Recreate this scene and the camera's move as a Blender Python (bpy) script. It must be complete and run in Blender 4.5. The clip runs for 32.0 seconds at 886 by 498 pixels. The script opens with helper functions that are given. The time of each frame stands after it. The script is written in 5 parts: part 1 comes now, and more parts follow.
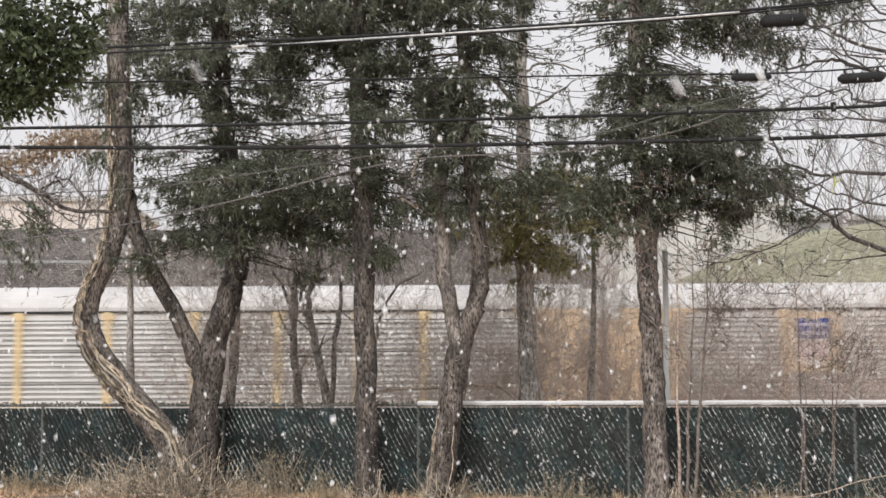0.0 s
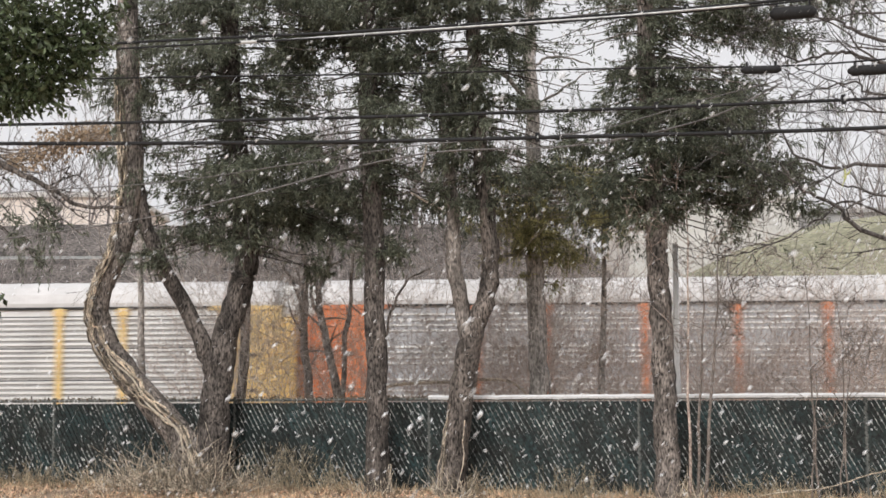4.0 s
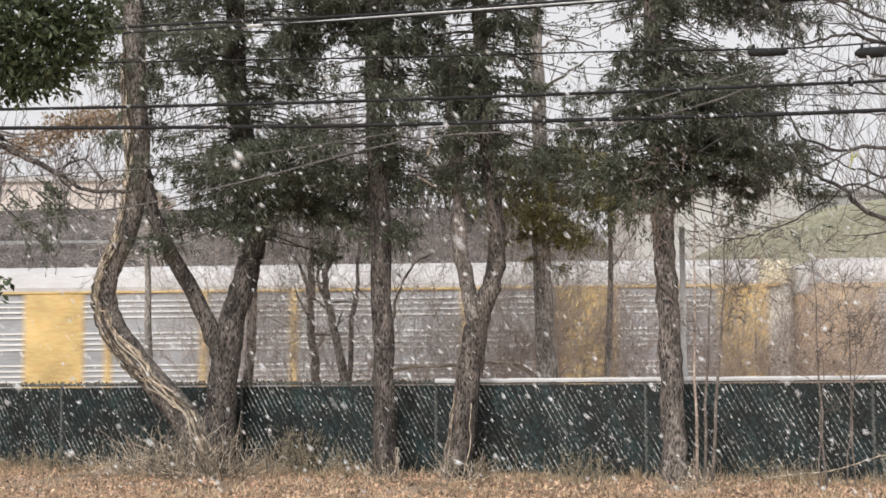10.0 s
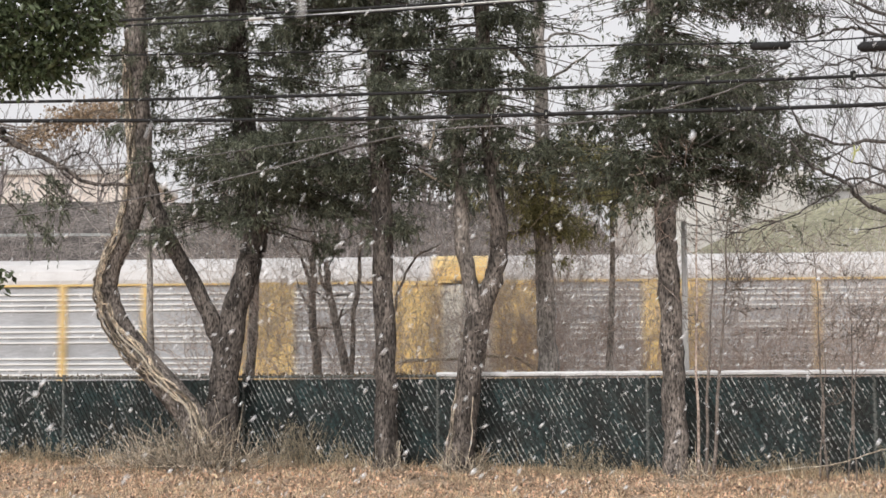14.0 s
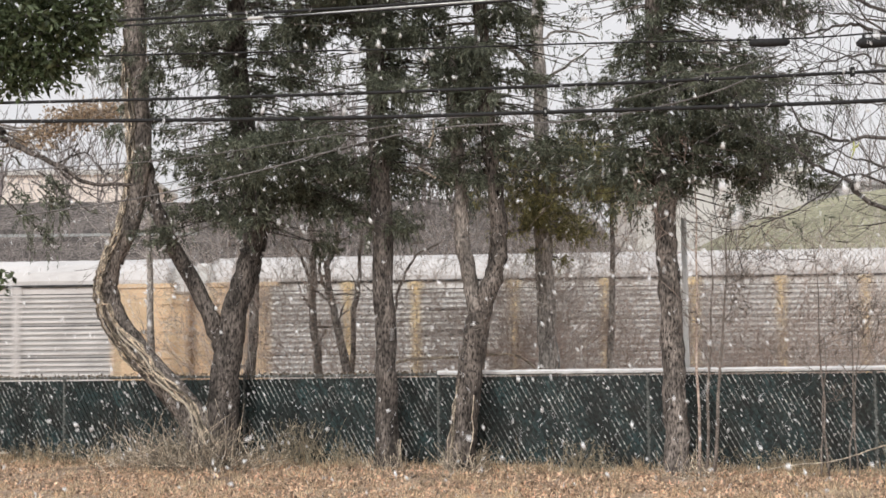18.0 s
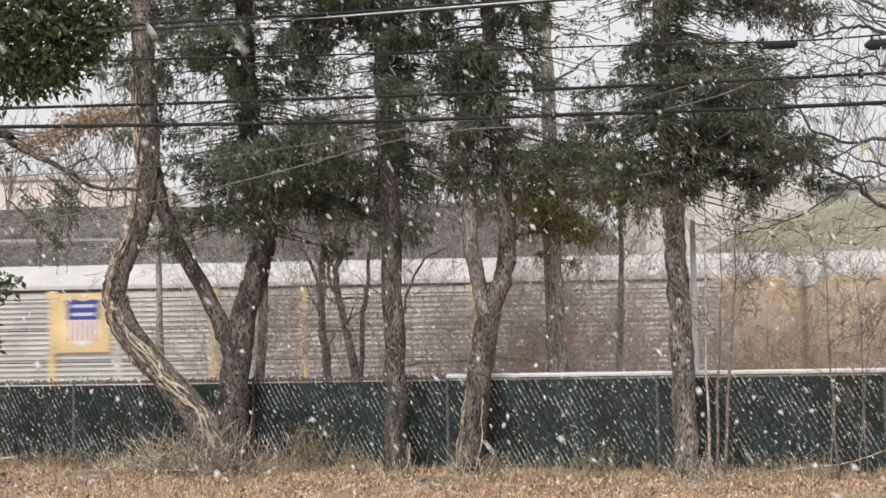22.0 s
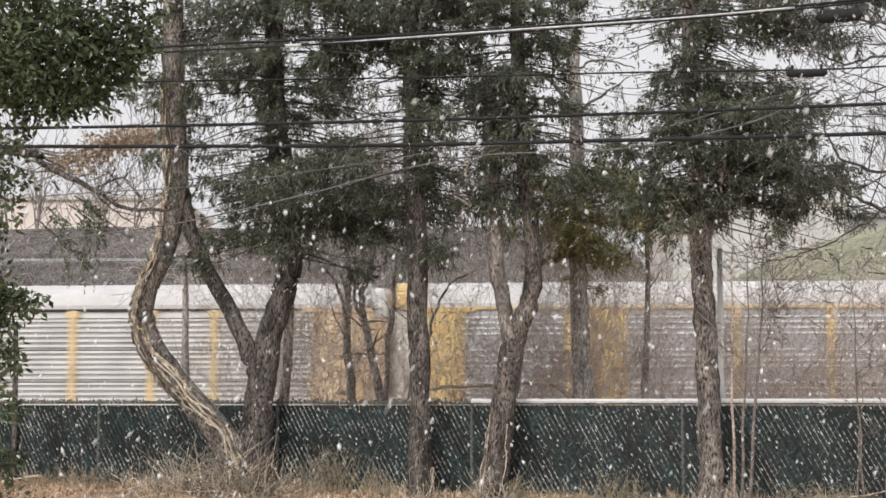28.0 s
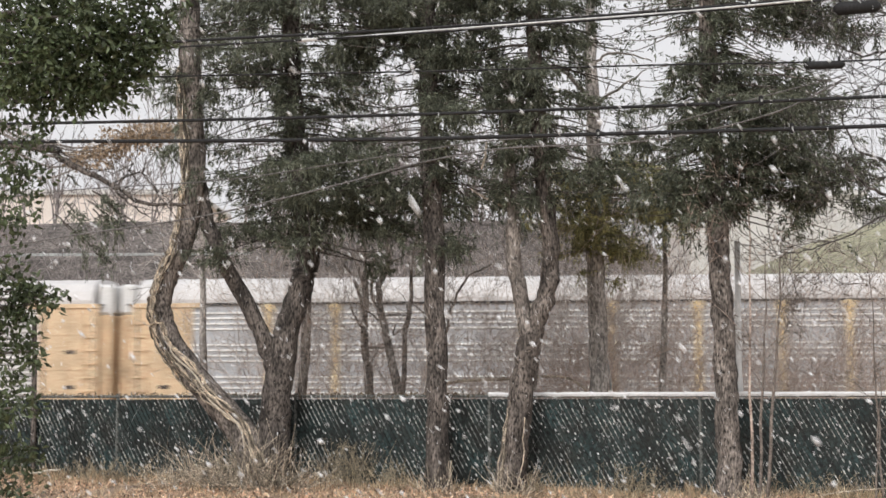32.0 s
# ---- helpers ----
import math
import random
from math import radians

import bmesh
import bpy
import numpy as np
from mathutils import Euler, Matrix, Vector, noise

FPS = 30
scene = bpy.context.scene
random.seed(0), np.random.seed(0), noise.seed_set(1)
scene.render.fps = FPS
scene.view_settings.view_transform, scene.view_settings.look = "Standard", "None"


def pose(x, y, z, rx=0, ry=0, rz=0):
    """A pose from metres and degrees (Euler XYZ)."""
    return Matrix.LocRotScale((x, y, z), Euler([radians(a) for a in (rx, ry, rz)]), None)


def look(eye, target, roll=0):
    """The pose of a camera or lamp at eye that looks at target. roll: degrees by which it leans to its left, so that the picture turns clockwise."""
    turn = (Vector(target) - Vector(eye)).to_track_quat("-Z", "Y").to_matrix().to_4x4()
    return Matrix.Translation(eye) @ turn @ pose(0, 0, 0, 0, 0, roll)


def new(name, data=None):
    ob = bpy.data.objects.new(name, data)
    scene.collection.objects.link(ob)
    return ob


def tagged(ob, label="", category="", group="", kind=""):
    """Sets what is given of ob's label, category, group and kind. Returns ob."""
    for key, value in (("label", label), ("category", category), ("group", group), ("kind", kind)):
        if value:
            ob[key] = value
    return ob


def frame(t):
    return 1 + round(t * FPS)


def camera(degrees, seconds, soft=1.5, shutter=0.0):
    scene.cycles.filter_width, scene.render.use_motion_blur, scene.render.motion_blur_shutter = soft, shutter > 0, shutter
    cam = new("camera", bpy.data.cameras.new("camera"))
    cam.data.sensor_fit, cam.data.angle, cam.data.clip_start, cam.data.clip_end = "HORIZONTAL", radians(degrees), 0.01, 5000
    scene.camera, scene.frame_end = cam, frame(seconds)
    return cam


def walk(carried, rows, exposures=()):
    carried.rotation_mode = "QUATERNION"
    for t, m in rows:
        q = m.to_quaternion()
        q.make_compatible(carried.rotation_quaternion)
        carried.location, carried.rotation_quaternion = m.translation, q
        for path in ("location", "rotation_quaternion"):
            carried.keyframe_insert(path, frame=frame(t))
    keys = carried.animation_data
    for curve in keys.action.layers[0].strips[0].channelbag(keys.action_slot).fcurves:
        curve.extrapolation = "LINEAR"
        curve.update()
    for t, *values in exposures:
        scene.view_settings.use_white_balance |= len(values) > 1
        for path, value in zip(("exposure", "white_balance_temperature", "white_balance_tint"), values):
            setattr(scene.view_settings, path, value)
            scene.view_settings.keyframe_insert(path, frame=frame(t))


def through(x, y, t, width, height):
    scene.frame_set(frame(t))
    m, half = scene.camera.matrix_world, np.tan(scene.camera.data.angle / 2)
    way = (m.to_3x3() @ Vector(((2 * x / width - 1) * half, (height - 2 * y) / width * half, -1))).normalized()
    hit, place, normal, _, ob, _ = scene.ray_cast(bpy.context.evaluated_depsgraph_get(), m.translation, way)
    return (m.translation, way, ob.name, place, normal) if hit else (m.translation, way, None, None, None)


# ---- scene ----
# The camera stands still in the hand: one place, small turns. Rows: seconds, turn to the left, tilt up, lean (degrees).
EYE = (0.0, 0.0, 1.5)
TURNS = [
    (0, -0.688, 5.683, -0.142),
    (0.5, -0.535, 5.644, -0.181),
    (1, -0.479, 5.616, -0.176),
    (1.5, -0.489, 5.556, -0.224),
    (2, -0.504, 5.567, -0.272),
    (2.5, -0.473, 5.582, -0.315),
    (3, -0.458, 5.588, -0.328),
    (3.5, -0.397, 5.545, -0.343),
    (5.5, -0.166, 5.262, -0.358),
    (6, -0.194, 5.223, -0.379),
    (6.5, -0.194, 5.218, -0.401),
    (7, -0.201, 5.214, -0.421),
    (7.5, -0.234, 5.205, -0.419),
    (8, -0.290, 5.197, -0.422),
    (8.5, -0.324, 5.163, -0.392),
    (9, -0.318, 5.111, -0.419),
    (9.5, -0.224, 5.016, -0.412),
    (10, -0.071, 4.864, -0.447),
    (10.5, 0.032, 4.723, -0.459),
    (11, 0.091, 4.613, -0.481),
    (11.5, 0.107, 4.569, -0.444),
    (12, 0.082, 4.581, -0.393),
    (12.5, 0.082, 4.607, -0.416),
    (13, 0.064, 4.622, -0.388),
    (13.5, 0.034, 4.634, -0.395),
    (14, 0.001, 4.621, -0.360),
    (14.5, -0.032, 4.620, -0.376),
    (16.5, -0.201, 4.639, -0.595),
    (17, -0.165, 4.663, -0.640),
    (17.5, -0.081, 4.636, -0.672),
    (18, 0.001, 4.562, -0.655),
    (18.5, 0.044, 4.524, -0.679),
    (19, 0.051, 4.489, -0.687),
    (19.5, 0.065, 4.484, -0.687),
    (20, 0.084, 4.524, -0.708),
    (20.5, 0.136, 4.592, -0.734),
    (21, 0.192, 4.638, -0.782),
    (21.5, 0.258, 4.680, -0.788),
    (22, 0.318, 4.695, -0.823),
    (22.5, 0.360, 4.696, -0.866),
    (23, 0.383, 4.691, -0.893),
    (23.5, 0.399, 4.702, -0.906),
    (24, 0.412, 4.728, -0.905),
    (24.5, 0.405, 4.760, -0.837),
    (25, 0.355, 4.859, -0.724),
    (25.5, 0.323, 5.011, -0.581),
    (27.5, 1.096, 5.627, -0.070),
    (28, 1.290, 5.602, -0.017),
    (28.5, 1.403, 5.545, -0.041),
    (29, 1.480, 5.497, -0.043),
    (29.5, 1.560, 5.449, -0.083),
    (30, 1.626, 5.396, -0.106),
    (30.5, 1.689, 5.331, -0.096),
    (31, 1.733, 5.296, -0.099),
    (31.5, 1.817, 5.301, -0.118),
    (32, 1.925, 5.368, -0.123),
]


def hand_pose(left, up, lean):
    return Matrix.Translation(EYE) @ Euler((0, 0, radians(left))).to_matrix().to_4x4() @ Euler((radians(90 + up), 0, 0)).to_matrix().to_4x4() @ pose(0, 0, 0, 0, 0, lean)


cam = camera(32.0, 32.0, soft=1.6, shutter=0.6)
walk(cam, [(t, hand_pose(a, b, c)) for t, a, b, c in TURNS], exposures=[(0, 0.26), (32, 0.26)])

# ---- overcast snowy daylight ----
world = bpy.data.worlds.new("overcast_sky")
scene.world = world
world.use_nodes = True
wn, wl = world.node_tree.nodes, world.node_tree.links
wn.clear()
sky = wn.new("ShaderNodeTexSky")
sky.sky_type, sky.sun_disc = "NISHITA", False
sky.sun_elevation, sky.sun_rotation = radians(38), radians(200)
sky.dust_density, sky.air_density = 6.0, 1.0
grey = wn.new("ShaderNodeHueSaturation")
grey.inputs["Saturation"].default_value = 0.10
cloud = wn.new("ShaderNodeMixRGB")
cloud.inputs[0].default_value = 0.8
cloud.inputs[2].default_value = (7.7, 7.65, 7.9, 1)
sky_bg = wn.new("ShaderNodeBackground")
sky_bg.inputs["Strength"].default_value = 0.1
world_out = wn.new("ShaderNodeOutputWorld")
wl.new(sky.outputs[0], grey.inputs["Color"])
wl.new(grey.outputs[0], cloud.inputs[1])
wl.new(cloud.outputs[0], sky_bg.inputs["Color"])
wl.new(sky_bg.outputs[0], world_out.inputs[0])

sun_data = bpy.data.lights.new("sun", "SUN")
sun_data.energy, sun_data.angle, sun_data.color = 1.2, radians(25), (1.0, 0.97, 0.93)
sun = new("sun", sun_data)
sun.matrix_world = look((-8, -20, 22), (0, 10, 0))


# ---- materials ----
def mat(name, color, rough=0.8, metal=0.0, vary=0.25, scale=6.0, fine=60.0, bump=0.3, second=None, stretch=(1, 1, 1), each=0.0, coat=0.0):
    """Two-scale noise between two tones, fine bump; each: how much single pieces differ."""
    m = bpy.data.materials.new(name)
    m.use_nodes = True
    n, l = m.node_tree.nodes, m.node_tree.links
    b = n["Principled BSDF"]
    b.inputs["Roughness"].default_value, b.inputs["Metallic"].default_value = rough, metal
    if coat:
        b.inputs["Coat Weight"].default_value = coat
    tc, mp = n.new("ShaderNodeTexCoord"), n.new("ShaderNodeMapping")
    mp.inputs["Scale"].default_value = stretch
    l.new(tc.outputs["Object"], mp.inputs[0])
    big, small = n.new("ShaderNodeTexNoise"), n.new("ShaderNodeTexNoise")
    big.inputs["Scale"].default_value, big.inputs["Detail"].default_value = scale, 4
    small.inputs["Scale"].default_value, small.inputs["Detail"].default_value = fine, 3
    l.new(mp.outputs[0], big.inputs["Vector"]), l.new(mp.outputs[0], small.inputs["Vector"])
    ramp = n.new("ShaderNodeValToRGB")
    dark = second or tuple(c * (1 - vary) for c in color)
    lite = color if second else tuple(min(1, c * (1 + vary)) for c in color)
    ramp.color_ramp.elements[0].position, ramp.color_ramp.elements[1].position = 0.33, 0.67
    ramp.color_ramp.elements[0].color, ramp.color_ramp.elements[1].color = (*dark, 1), (*lite, 1)
    l.new(big.outputs[0], ramp.inputs[0])
    mix = n.new("ShaderNodeMixRGB")
    mix.blend_type, mix.inputs[0].default_value = "OVERLAY", min(1, vary * 1.6)
    grain = n.new("ShaderNodeMapRange")
    grain.inputs[1].default_value, grain.inputs[2].default_value = 0.32, 0.68
    l.new(small.outputs[0], grain.inputs[0])
    l.new(ramp.outputs[0], mix.inputs[1]), l.new(grain.outputs[0], mix.inputs[2])
    out = mix.outputs[0]
    if each:
        info = n.new("ShaderNodeNewGeometry")
        hsv = n.new("ShaderNodeHueSaturation")
        rng = n.new("ShaderNodeMapRange")
        rng.inputs[3].default_value, rng.inputs[4].default_value = 1 - each, 1 + each
        l.new(info.outputs["Random Per Island"], rng.inputs[0]), l.new(rng.outputs[0], hsv.inputs["Value"])
        l.new(out, hsv.inputs["Color"])
        out = hsv.outputs[0]
    l.new(out, b.inputs["Base Color"])
    if bump:
        bp = n.new("ShaderNodeBump")
        bp.inputs["Strength"].default_value, bp.inputs["Distance"].default_value = bump, 0.02
        l.new(small.outputs[0], bp.inputs["Height"]), l.new(bp.outputs[0], b.inputs["Normal"])
    return m


def leafy(name, color, each=0.45, through=0.25, rough=0.5, vary=0.3):
    m = mat(name, color, rough, vary=vary, scale=2.5, fine=40, bump=0, each=each)
    n, l = m.node_tree.nodes, m.node_tree.links
    b, out = n["Principled BSDF"], n["Material Output"]
    tr, mx = n.new("ShaderNodeBsdfTranslucent"), n.new("ShaderNodeMixShader")
    src = b.inputs["Base Color"].links[0].from_socket
    l.new(src, tr.inputs["Color"])
    mx.inputs[0].default_value = through
    l.new(b.outputs[0], mx.inputs[1]), l.new(tr.outputs[0], mx.inputs[2]), l.new(mx.outputs[0], out.inputs[0])
    return m


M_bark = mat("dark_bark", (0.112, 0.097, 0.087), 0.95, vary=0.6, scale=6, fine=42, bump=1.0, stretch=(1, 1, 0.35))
M_bark_grey = mat("grey_bark", (0.235, 0.208, 0.187), 0.95, vary=0.45, scale=6, fine=42, bump=1.0, stretch=(1, 1, 0.35))
M_bark_mid = mat("brown_grey_bark", (0.105, 0.094, 0.088), 0.95, vary=0.45, scale=6, fine=42, bump=1.0, stretch=(1, 1, 0.35))
M_bark_brown = mat("ridged_brown_bark", (0.132, 0.113, 0.100), 0.95, vary=0.6, scale=6, fine=42, bump=1.0, stretch=(1, 1, 0.35))
M_bark_vined = mat("grey_brown_bark", (0.195, 0.170, 0.152), 0.95, vary=0.6, scale=6, fine=42, bump=1.0, stretch=(1, 1, 0.35))
M_pale_wood = mat("pale_peeled_wood", (0.66, 0.60, 0.50), 0.8, vary=0.2, scale=9, fine=60, bump=0.3)
# bark behind the fence, lightened: the snow haze is in its colour
M_bark_hazed = mat("hazed_grey_bark", (0.34, 0.31, 0.285), 0.95, vary=0.4, scale=6, fine=36, bump=0.8, stretch=(1, 1, 0.4))
M_bark_pale = mat("pale_twig_bark", (0.23, 0.195, 0.17), 0.9, vary=0.3, scale=8, fine=50, bump=0.5)
M_vine = mat("dry_vine", (0.42, 0.36, 0.285), 0.9, vary=0.5, scale=9, fine=70, bump=0.5, each=0.75)
M_twig = mat("grey_brown_twig", (0.54, 0.485, 0.445), 0.9, vary=0.4, scale=3, fine=30, bump=0.2)
M_spruce = leafy("spruce_needles", (0.146, 0.161, 0.116), each=0.65, through=0.35)
M_cedar = leafy("olive_needles", (0.33, 0.315, 0.15), each=0.55)
M_holly = leafy("holly_leaf", (0.088, 0.112, 0.056), rough=0.22, through=0.15)
M_dry_leaf = leafy("dry_brown_leaf", (0.60, 0.435, 0.31), each=0.75)
M_red_leaf = leafy("faded_rust_leaf", (0.38, 0.29, 0.20))
M_grass_dry = leafy("straw_grass", (0.63, 0.50, 0.345), each=0.5)
M_weed = leafy("grey_green_weed", (0.42, 0.36, 0.26), each=0.4)
M_weed_dark = leafy("dark_leaf_scraps", (0.16, 0.125, 0.085), each=0.6)
M_slat = mat("green_slat", (0.020, 0.041, 0.042), 0.5, vary=0.6, scale=2.2, fine=22, bump=0.3, each=0.5, second=(0.024, 0.027, 0.024))
M_wire = mat("galvanised_wire", (0.66, 0.67, 0.65), 0.6, 0.1, vary=0.6, scale=1.7, fine=16, bump=0.1, each=0.45, second=(0.035, 0.05, 0.05))
M_galv = mat("galvanised_pipe", (0.36, 0.37, 0.36), 0.5, 0.5, vary=0.25, scale=6, fine=60, bump=0.1)
M_post = mat("dull_steel_post", (0.17, 0.18, 0.17), 0.6, 0.3, vary=0.3, scale=5, fine=40, bump=0.1)
M_snow = mat("snow", (0.90, 0.905, 0.915), 0.85, vary=0.05, scale=12, fine=90, bump=0.3)
M_cable_grey = mat("grey_cable", (0.16, 0.15, 0.145), 0.6, vary=0.3, scale=6, fine=40, bump=0.1)
M_cable = mat("black_cable", (0.014, 0.014, 0.015), 0.75, vary=0.3, scale=6, fine=40, bump=0.1)
M_cable_glint = mat("pale_cable_glint", (0.55, 0.55, 0.54), 0.4, 0.5, vary=0.2, scale=6, fine=40, bump=0.1)
M_roof = mat("weathered_white_roof", (0.68, 0.665, 0.66), 0.55, vary=0.10, scale=0.8, fine=9, bump=0.1)
M_end_white = mat("white_end_door", (0.72, 0.72, 0.71), 0.55, vary=0.12, scale=1.1, fine=14, bump=0.1)
M_under = mat("black_underframe", (0.03, 0.03, 0.03), 0.7, vary=0.4, scale=3, fine=30, bump=0.3)
M_rail = mat("steel_rail", (0.22, 0.18, 0.15), 0.45, 0.7, vary=0.3, scale=5, fine=40, bump=0.2)
M_ballast = mat("ballast", (0.24, 0.22, 0.20), 0.95, vary=0.45, scale=9, fine=40, bump=1.0)
M_soil = mat("leaf_litter_soil", (0.60, 0.455, 0.335), 0.95, vary=0.45, scale=1.1, fine=18, bump=1.0, second=(0.23, 0.165, 0.12))
M_hill = mat("olive_grass_slope", (0.29, 0.28, 0.19), 0.95, vary=0.25, scale=0.25, fine=3.5, bump=0.4)
M_brush = mat("brown_brush_slope", (0.140, 0.122, 0.112), 0.95, vary=0.45, scale=0.9, fine=7, bump=1.0)
M_brushwood = mat("reddish_brush", (0.47, 0.375, 0.32), 0.9, vary=0.35, scale=2, fine=30, bump=0.2)
M_beige = mat("pale_wall", (0.66, 0.64, 0.61), 0.8, vary=0.06, scale=0.5, fine=8, bump=0.05)
M_peach = mat("peach_wall", (0.82, 0.73, 0.66), 0.8, vary=0.10, scale=0.4, fine=8, bump=0.05)
M_flat_roof = mat("grey_flat_roof", (0.46, 0.45, 0.45), 0.8, vary=0.15, scale=0.6, fine=8, bump=0.1)
M_glass_dark = mat("dark_glazing", (0.05, 0.055, 0.06), 0.15, vary=0.1, scale=1, fine=5, bump=0)
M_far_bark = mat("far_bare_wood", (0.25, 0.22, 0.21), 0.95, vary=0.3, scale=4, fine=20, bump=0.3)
M_flake = mat("snowflake", (0.93, 0.94, 0.96), 0.9, vary=0.02, scale=20, fine=90, bump=0)


# ---- mesh helpers ----
def part(name, bm, material, parent=None, label=""):
    """Links a bmesh, or (verts, faces), as one mesh object."""
    me = bpy.data.meshes.new(name)
    if isinstance(bm, tuple):
        me.from_pydata(bm[0], [], bm[1])
    else:
        bm.to_mesh(me)
        bm.free()
    me.materials.append(material)
    ob = new(name, me)
    ob.parent = parent
    if label:
        ob["label"] = label
    return ob


def again(name, me, parent, m):
    ob = new(name, me)
    ob.parent = parent
    ob.matrix_basis = m
    return ob


def smooth(ob):
    ob.data.polygons.foreach_set("use_smooth", [True] * len(ob.data.polygons))
    return ob


def box(bm, lo, hi, bevel=0.0):
    m = Matrix.Translation([(a + b) / 2 for a, b in zip(lo, hi)]) @ Matrix.Diagonal([b - a for a, b in zip(lo, hi)] + [1])
    made = bmesh.ops.create_cube(bm, size=1, matrix=m)
    if bevel:
        edges = list({e for v in made["verts"] for e in v.link_edges})
        bmesh.ops.bevel(bm, geom=edges, offset=bevel, segments=1, affect="EDGES")
    return bm


def boxed(*args, **kw):
    return box(bmesh.new(), *args, **kw)


class Soup:
    """Plain lists of vertices and faces, quick for large meshes."""

    def __init__(self):
        self.v, self.f = [], []

    def tube(self, pts, radii, sides=6, rough=0.0, closed=True):
        base, up = len(self.v), Vector((0.31, 0.17, 0.93))
        pts = [Vector(p) for p in pts]
        for i, p in enumerate(pts):
            d = (pts[min(i + 1, len(pts) - 1)] - pts[max(i - 1, 0)]).normalized()
            a = d.cross(up if abs(d.dot(up)) < 0.95 else Vector((1, 0, 0))).normalized()
            b = d.cross(a)
            for k in range(sides):
                w = 2 * math.pi * k / sides
                r = radii[i] * (1 + rough * (noise.noise(p * 3.1 + Vector((math.cos(w) * 1.7, math.sin(w) * 1.7, 0))) + 0.5 * random.uniform(-1, 1)))
                self.v.append(p + (a * math.cos(w) + b * math.sin(w)) * r)
        for i in range(len(pts) - 1):
            for k in range(sides):
                s, t = base + i * sides, base + (i + 1) * sides
                self.f.append((s + k, s + (k + 1) % sides, t + (k + 1) % sides, t + k))
        if closed:
            self.f.append(tuple(range(base, base + sides))[::-1])
            self.f.append(tuple(range(len(self.v) - sides, len(self.v))))

    def blade(self, p, d, length, width, side):
        """A leaf or needle spray: a narrow kite with a fold."""
        i = len(self.v)
        n = d.cross(side) * (width * 0.22)
        self.v += [p, p + d * (length * 0.45) + side * (width / 2) + n, p + d * length, p + d * (length * 0.45) - side * (width / 2) + n]
        self.f += [(i, i + 1, i + 2), (i, i + 2, i + 3)]

    def data(self):
        return (self.v, self.f)


def rnd_dir():
    while True:
        v = Vector((random.uniform(-1, 1), random.uniform(-1, 1), random.uniform(-1, 1)))
        if 0.1 < v.length < 1:
            return v.normalized()


def bend(pts, radii, steps=6, wob=0.02):
    """A smooth line through pts (Catmull-Rom) with a little unevenness."""
    pts = [Vector(p) for p in pts]
    out, rad = [], []
    for i in range(len(pts) - 1):
        a, b, c, d = pts[max(i - 1, 0)], pts[i], pts[i + 1], pts[min(i + 2, len(pts) - 1)]
        for k in range(steps):
            u = k / steps
            out.append(0.5 * (2 * b + (c - a) * u + (2 * a - 5 * b + 4 * c - d) * u * u + (3 * b - a - 3 * c + d) * u ** 3) + rnd_dir() * wob)
            rad.append(radii[i] * (1 - u) + radii[i + 1] * u)
    return out + [pts[-1]], rad + [radii[-1]]


def branching(soup, p, d, length, radius, level, spread=0.6, lift=0.15, kids=3, sides=5, min_r=0.003):
    """Bare limbs that fork and thin out."""
    n = 5 if level > 1 else 3
    pts, rad, q, e = [p.copy()], [radius], p.copy(), d.copy()
    for i in range(n):
        e = (e + rnd_dir() * 0.16 + Vector((0, 0, lift * 0.35))).normalized()
        q = q + e * (length / n)
        pts.append(q.copy())
        rad.append(max(min_r, radius * (1 - 0.75 * (i + 1) / n)))
    soup.tube(pts, rad, sides if radius > 0.02 else 3 if radius < 0.008 else 4, closed=False)
    if level > 0:
        for k in range(kids):
            i = random.randint(n // 2, n)
            s = (e + rnd_dir() * spread * 1.6).normalized()
            branching(soup, pts[i], s, length * random.uniform(0.45, 0.75), max(min_r, rad[i] * 0.75), level - 1, spread, lift, kids, sides, min_r)


# ---- ground ----
def fence_y(x):
    return 22.8 - 0.298 * x


def ground_z(x, y):
    """Flat lawn, a low leaf-covered bank before the fence, higher on one side, and the cutting of the railway."""
    g = fence_y(x) - y
    bank = math.exp(-((g - 0.4) / 2.2) ** 2) * (0.07 + 0.08 * max(0.0, min(1.0, (2.0 - x) / 9.0)))
    z = bank * max(0.0, 1 - abs(x) / 60) + 0.05 * noise.noise(Vector((x * 0.5, y * 0.5, 0)))
    drop = max(0.0, min(1.0, (-g - 2.0) / 9.0))
    z = z * (1 - drop) - 0.95 * drop
    return z


def axis(lo, hi, fine_lo, fine_hi, step):
    vals, v = [], fine_lo
    while v < fine_hi:
        vals.append(v)
        v += step
    w, g = step, fine_hi
    while g < hi:
        vals.append(g)
        w *= 1.45
        g += w
    vals.append(hi)
    w, g = step, fine_lo
    while g > lo:
        w *= 1.45
        g -= w
        vals.append(max(g, lo))
    return sorted(set(vals))


def make_ground():
    xs, ys = axis(-2500, 2500, -14, 14, 0.35), axis(-600, 4000, 10, 36, 0.3)
    v = [(x, y, ground_z(x, y)) for y in ys for x in xs]
    nx = len(xs)
    fs = [(j * nx + i, j * nx + i + 1, (j + 1) * nx + i + 1, (j + 1) * nx + i) for j in range(len(ys) - 1) for i in range(nx - 1)]
    return tagged(smooth(part("ground", (v, fs), M_soil)), "ground of brown leaf litter and dry grass", "ground", kind="structure")


make_ground()

# ---- railway ----
TRACK_Y, TRACK_TURN, RAIL_Z = 47.4 + 1.5, -3.5, -0.62
track_pose = pose(0, TRACK_Y, 0, 0, 0, TRACK_TURN)


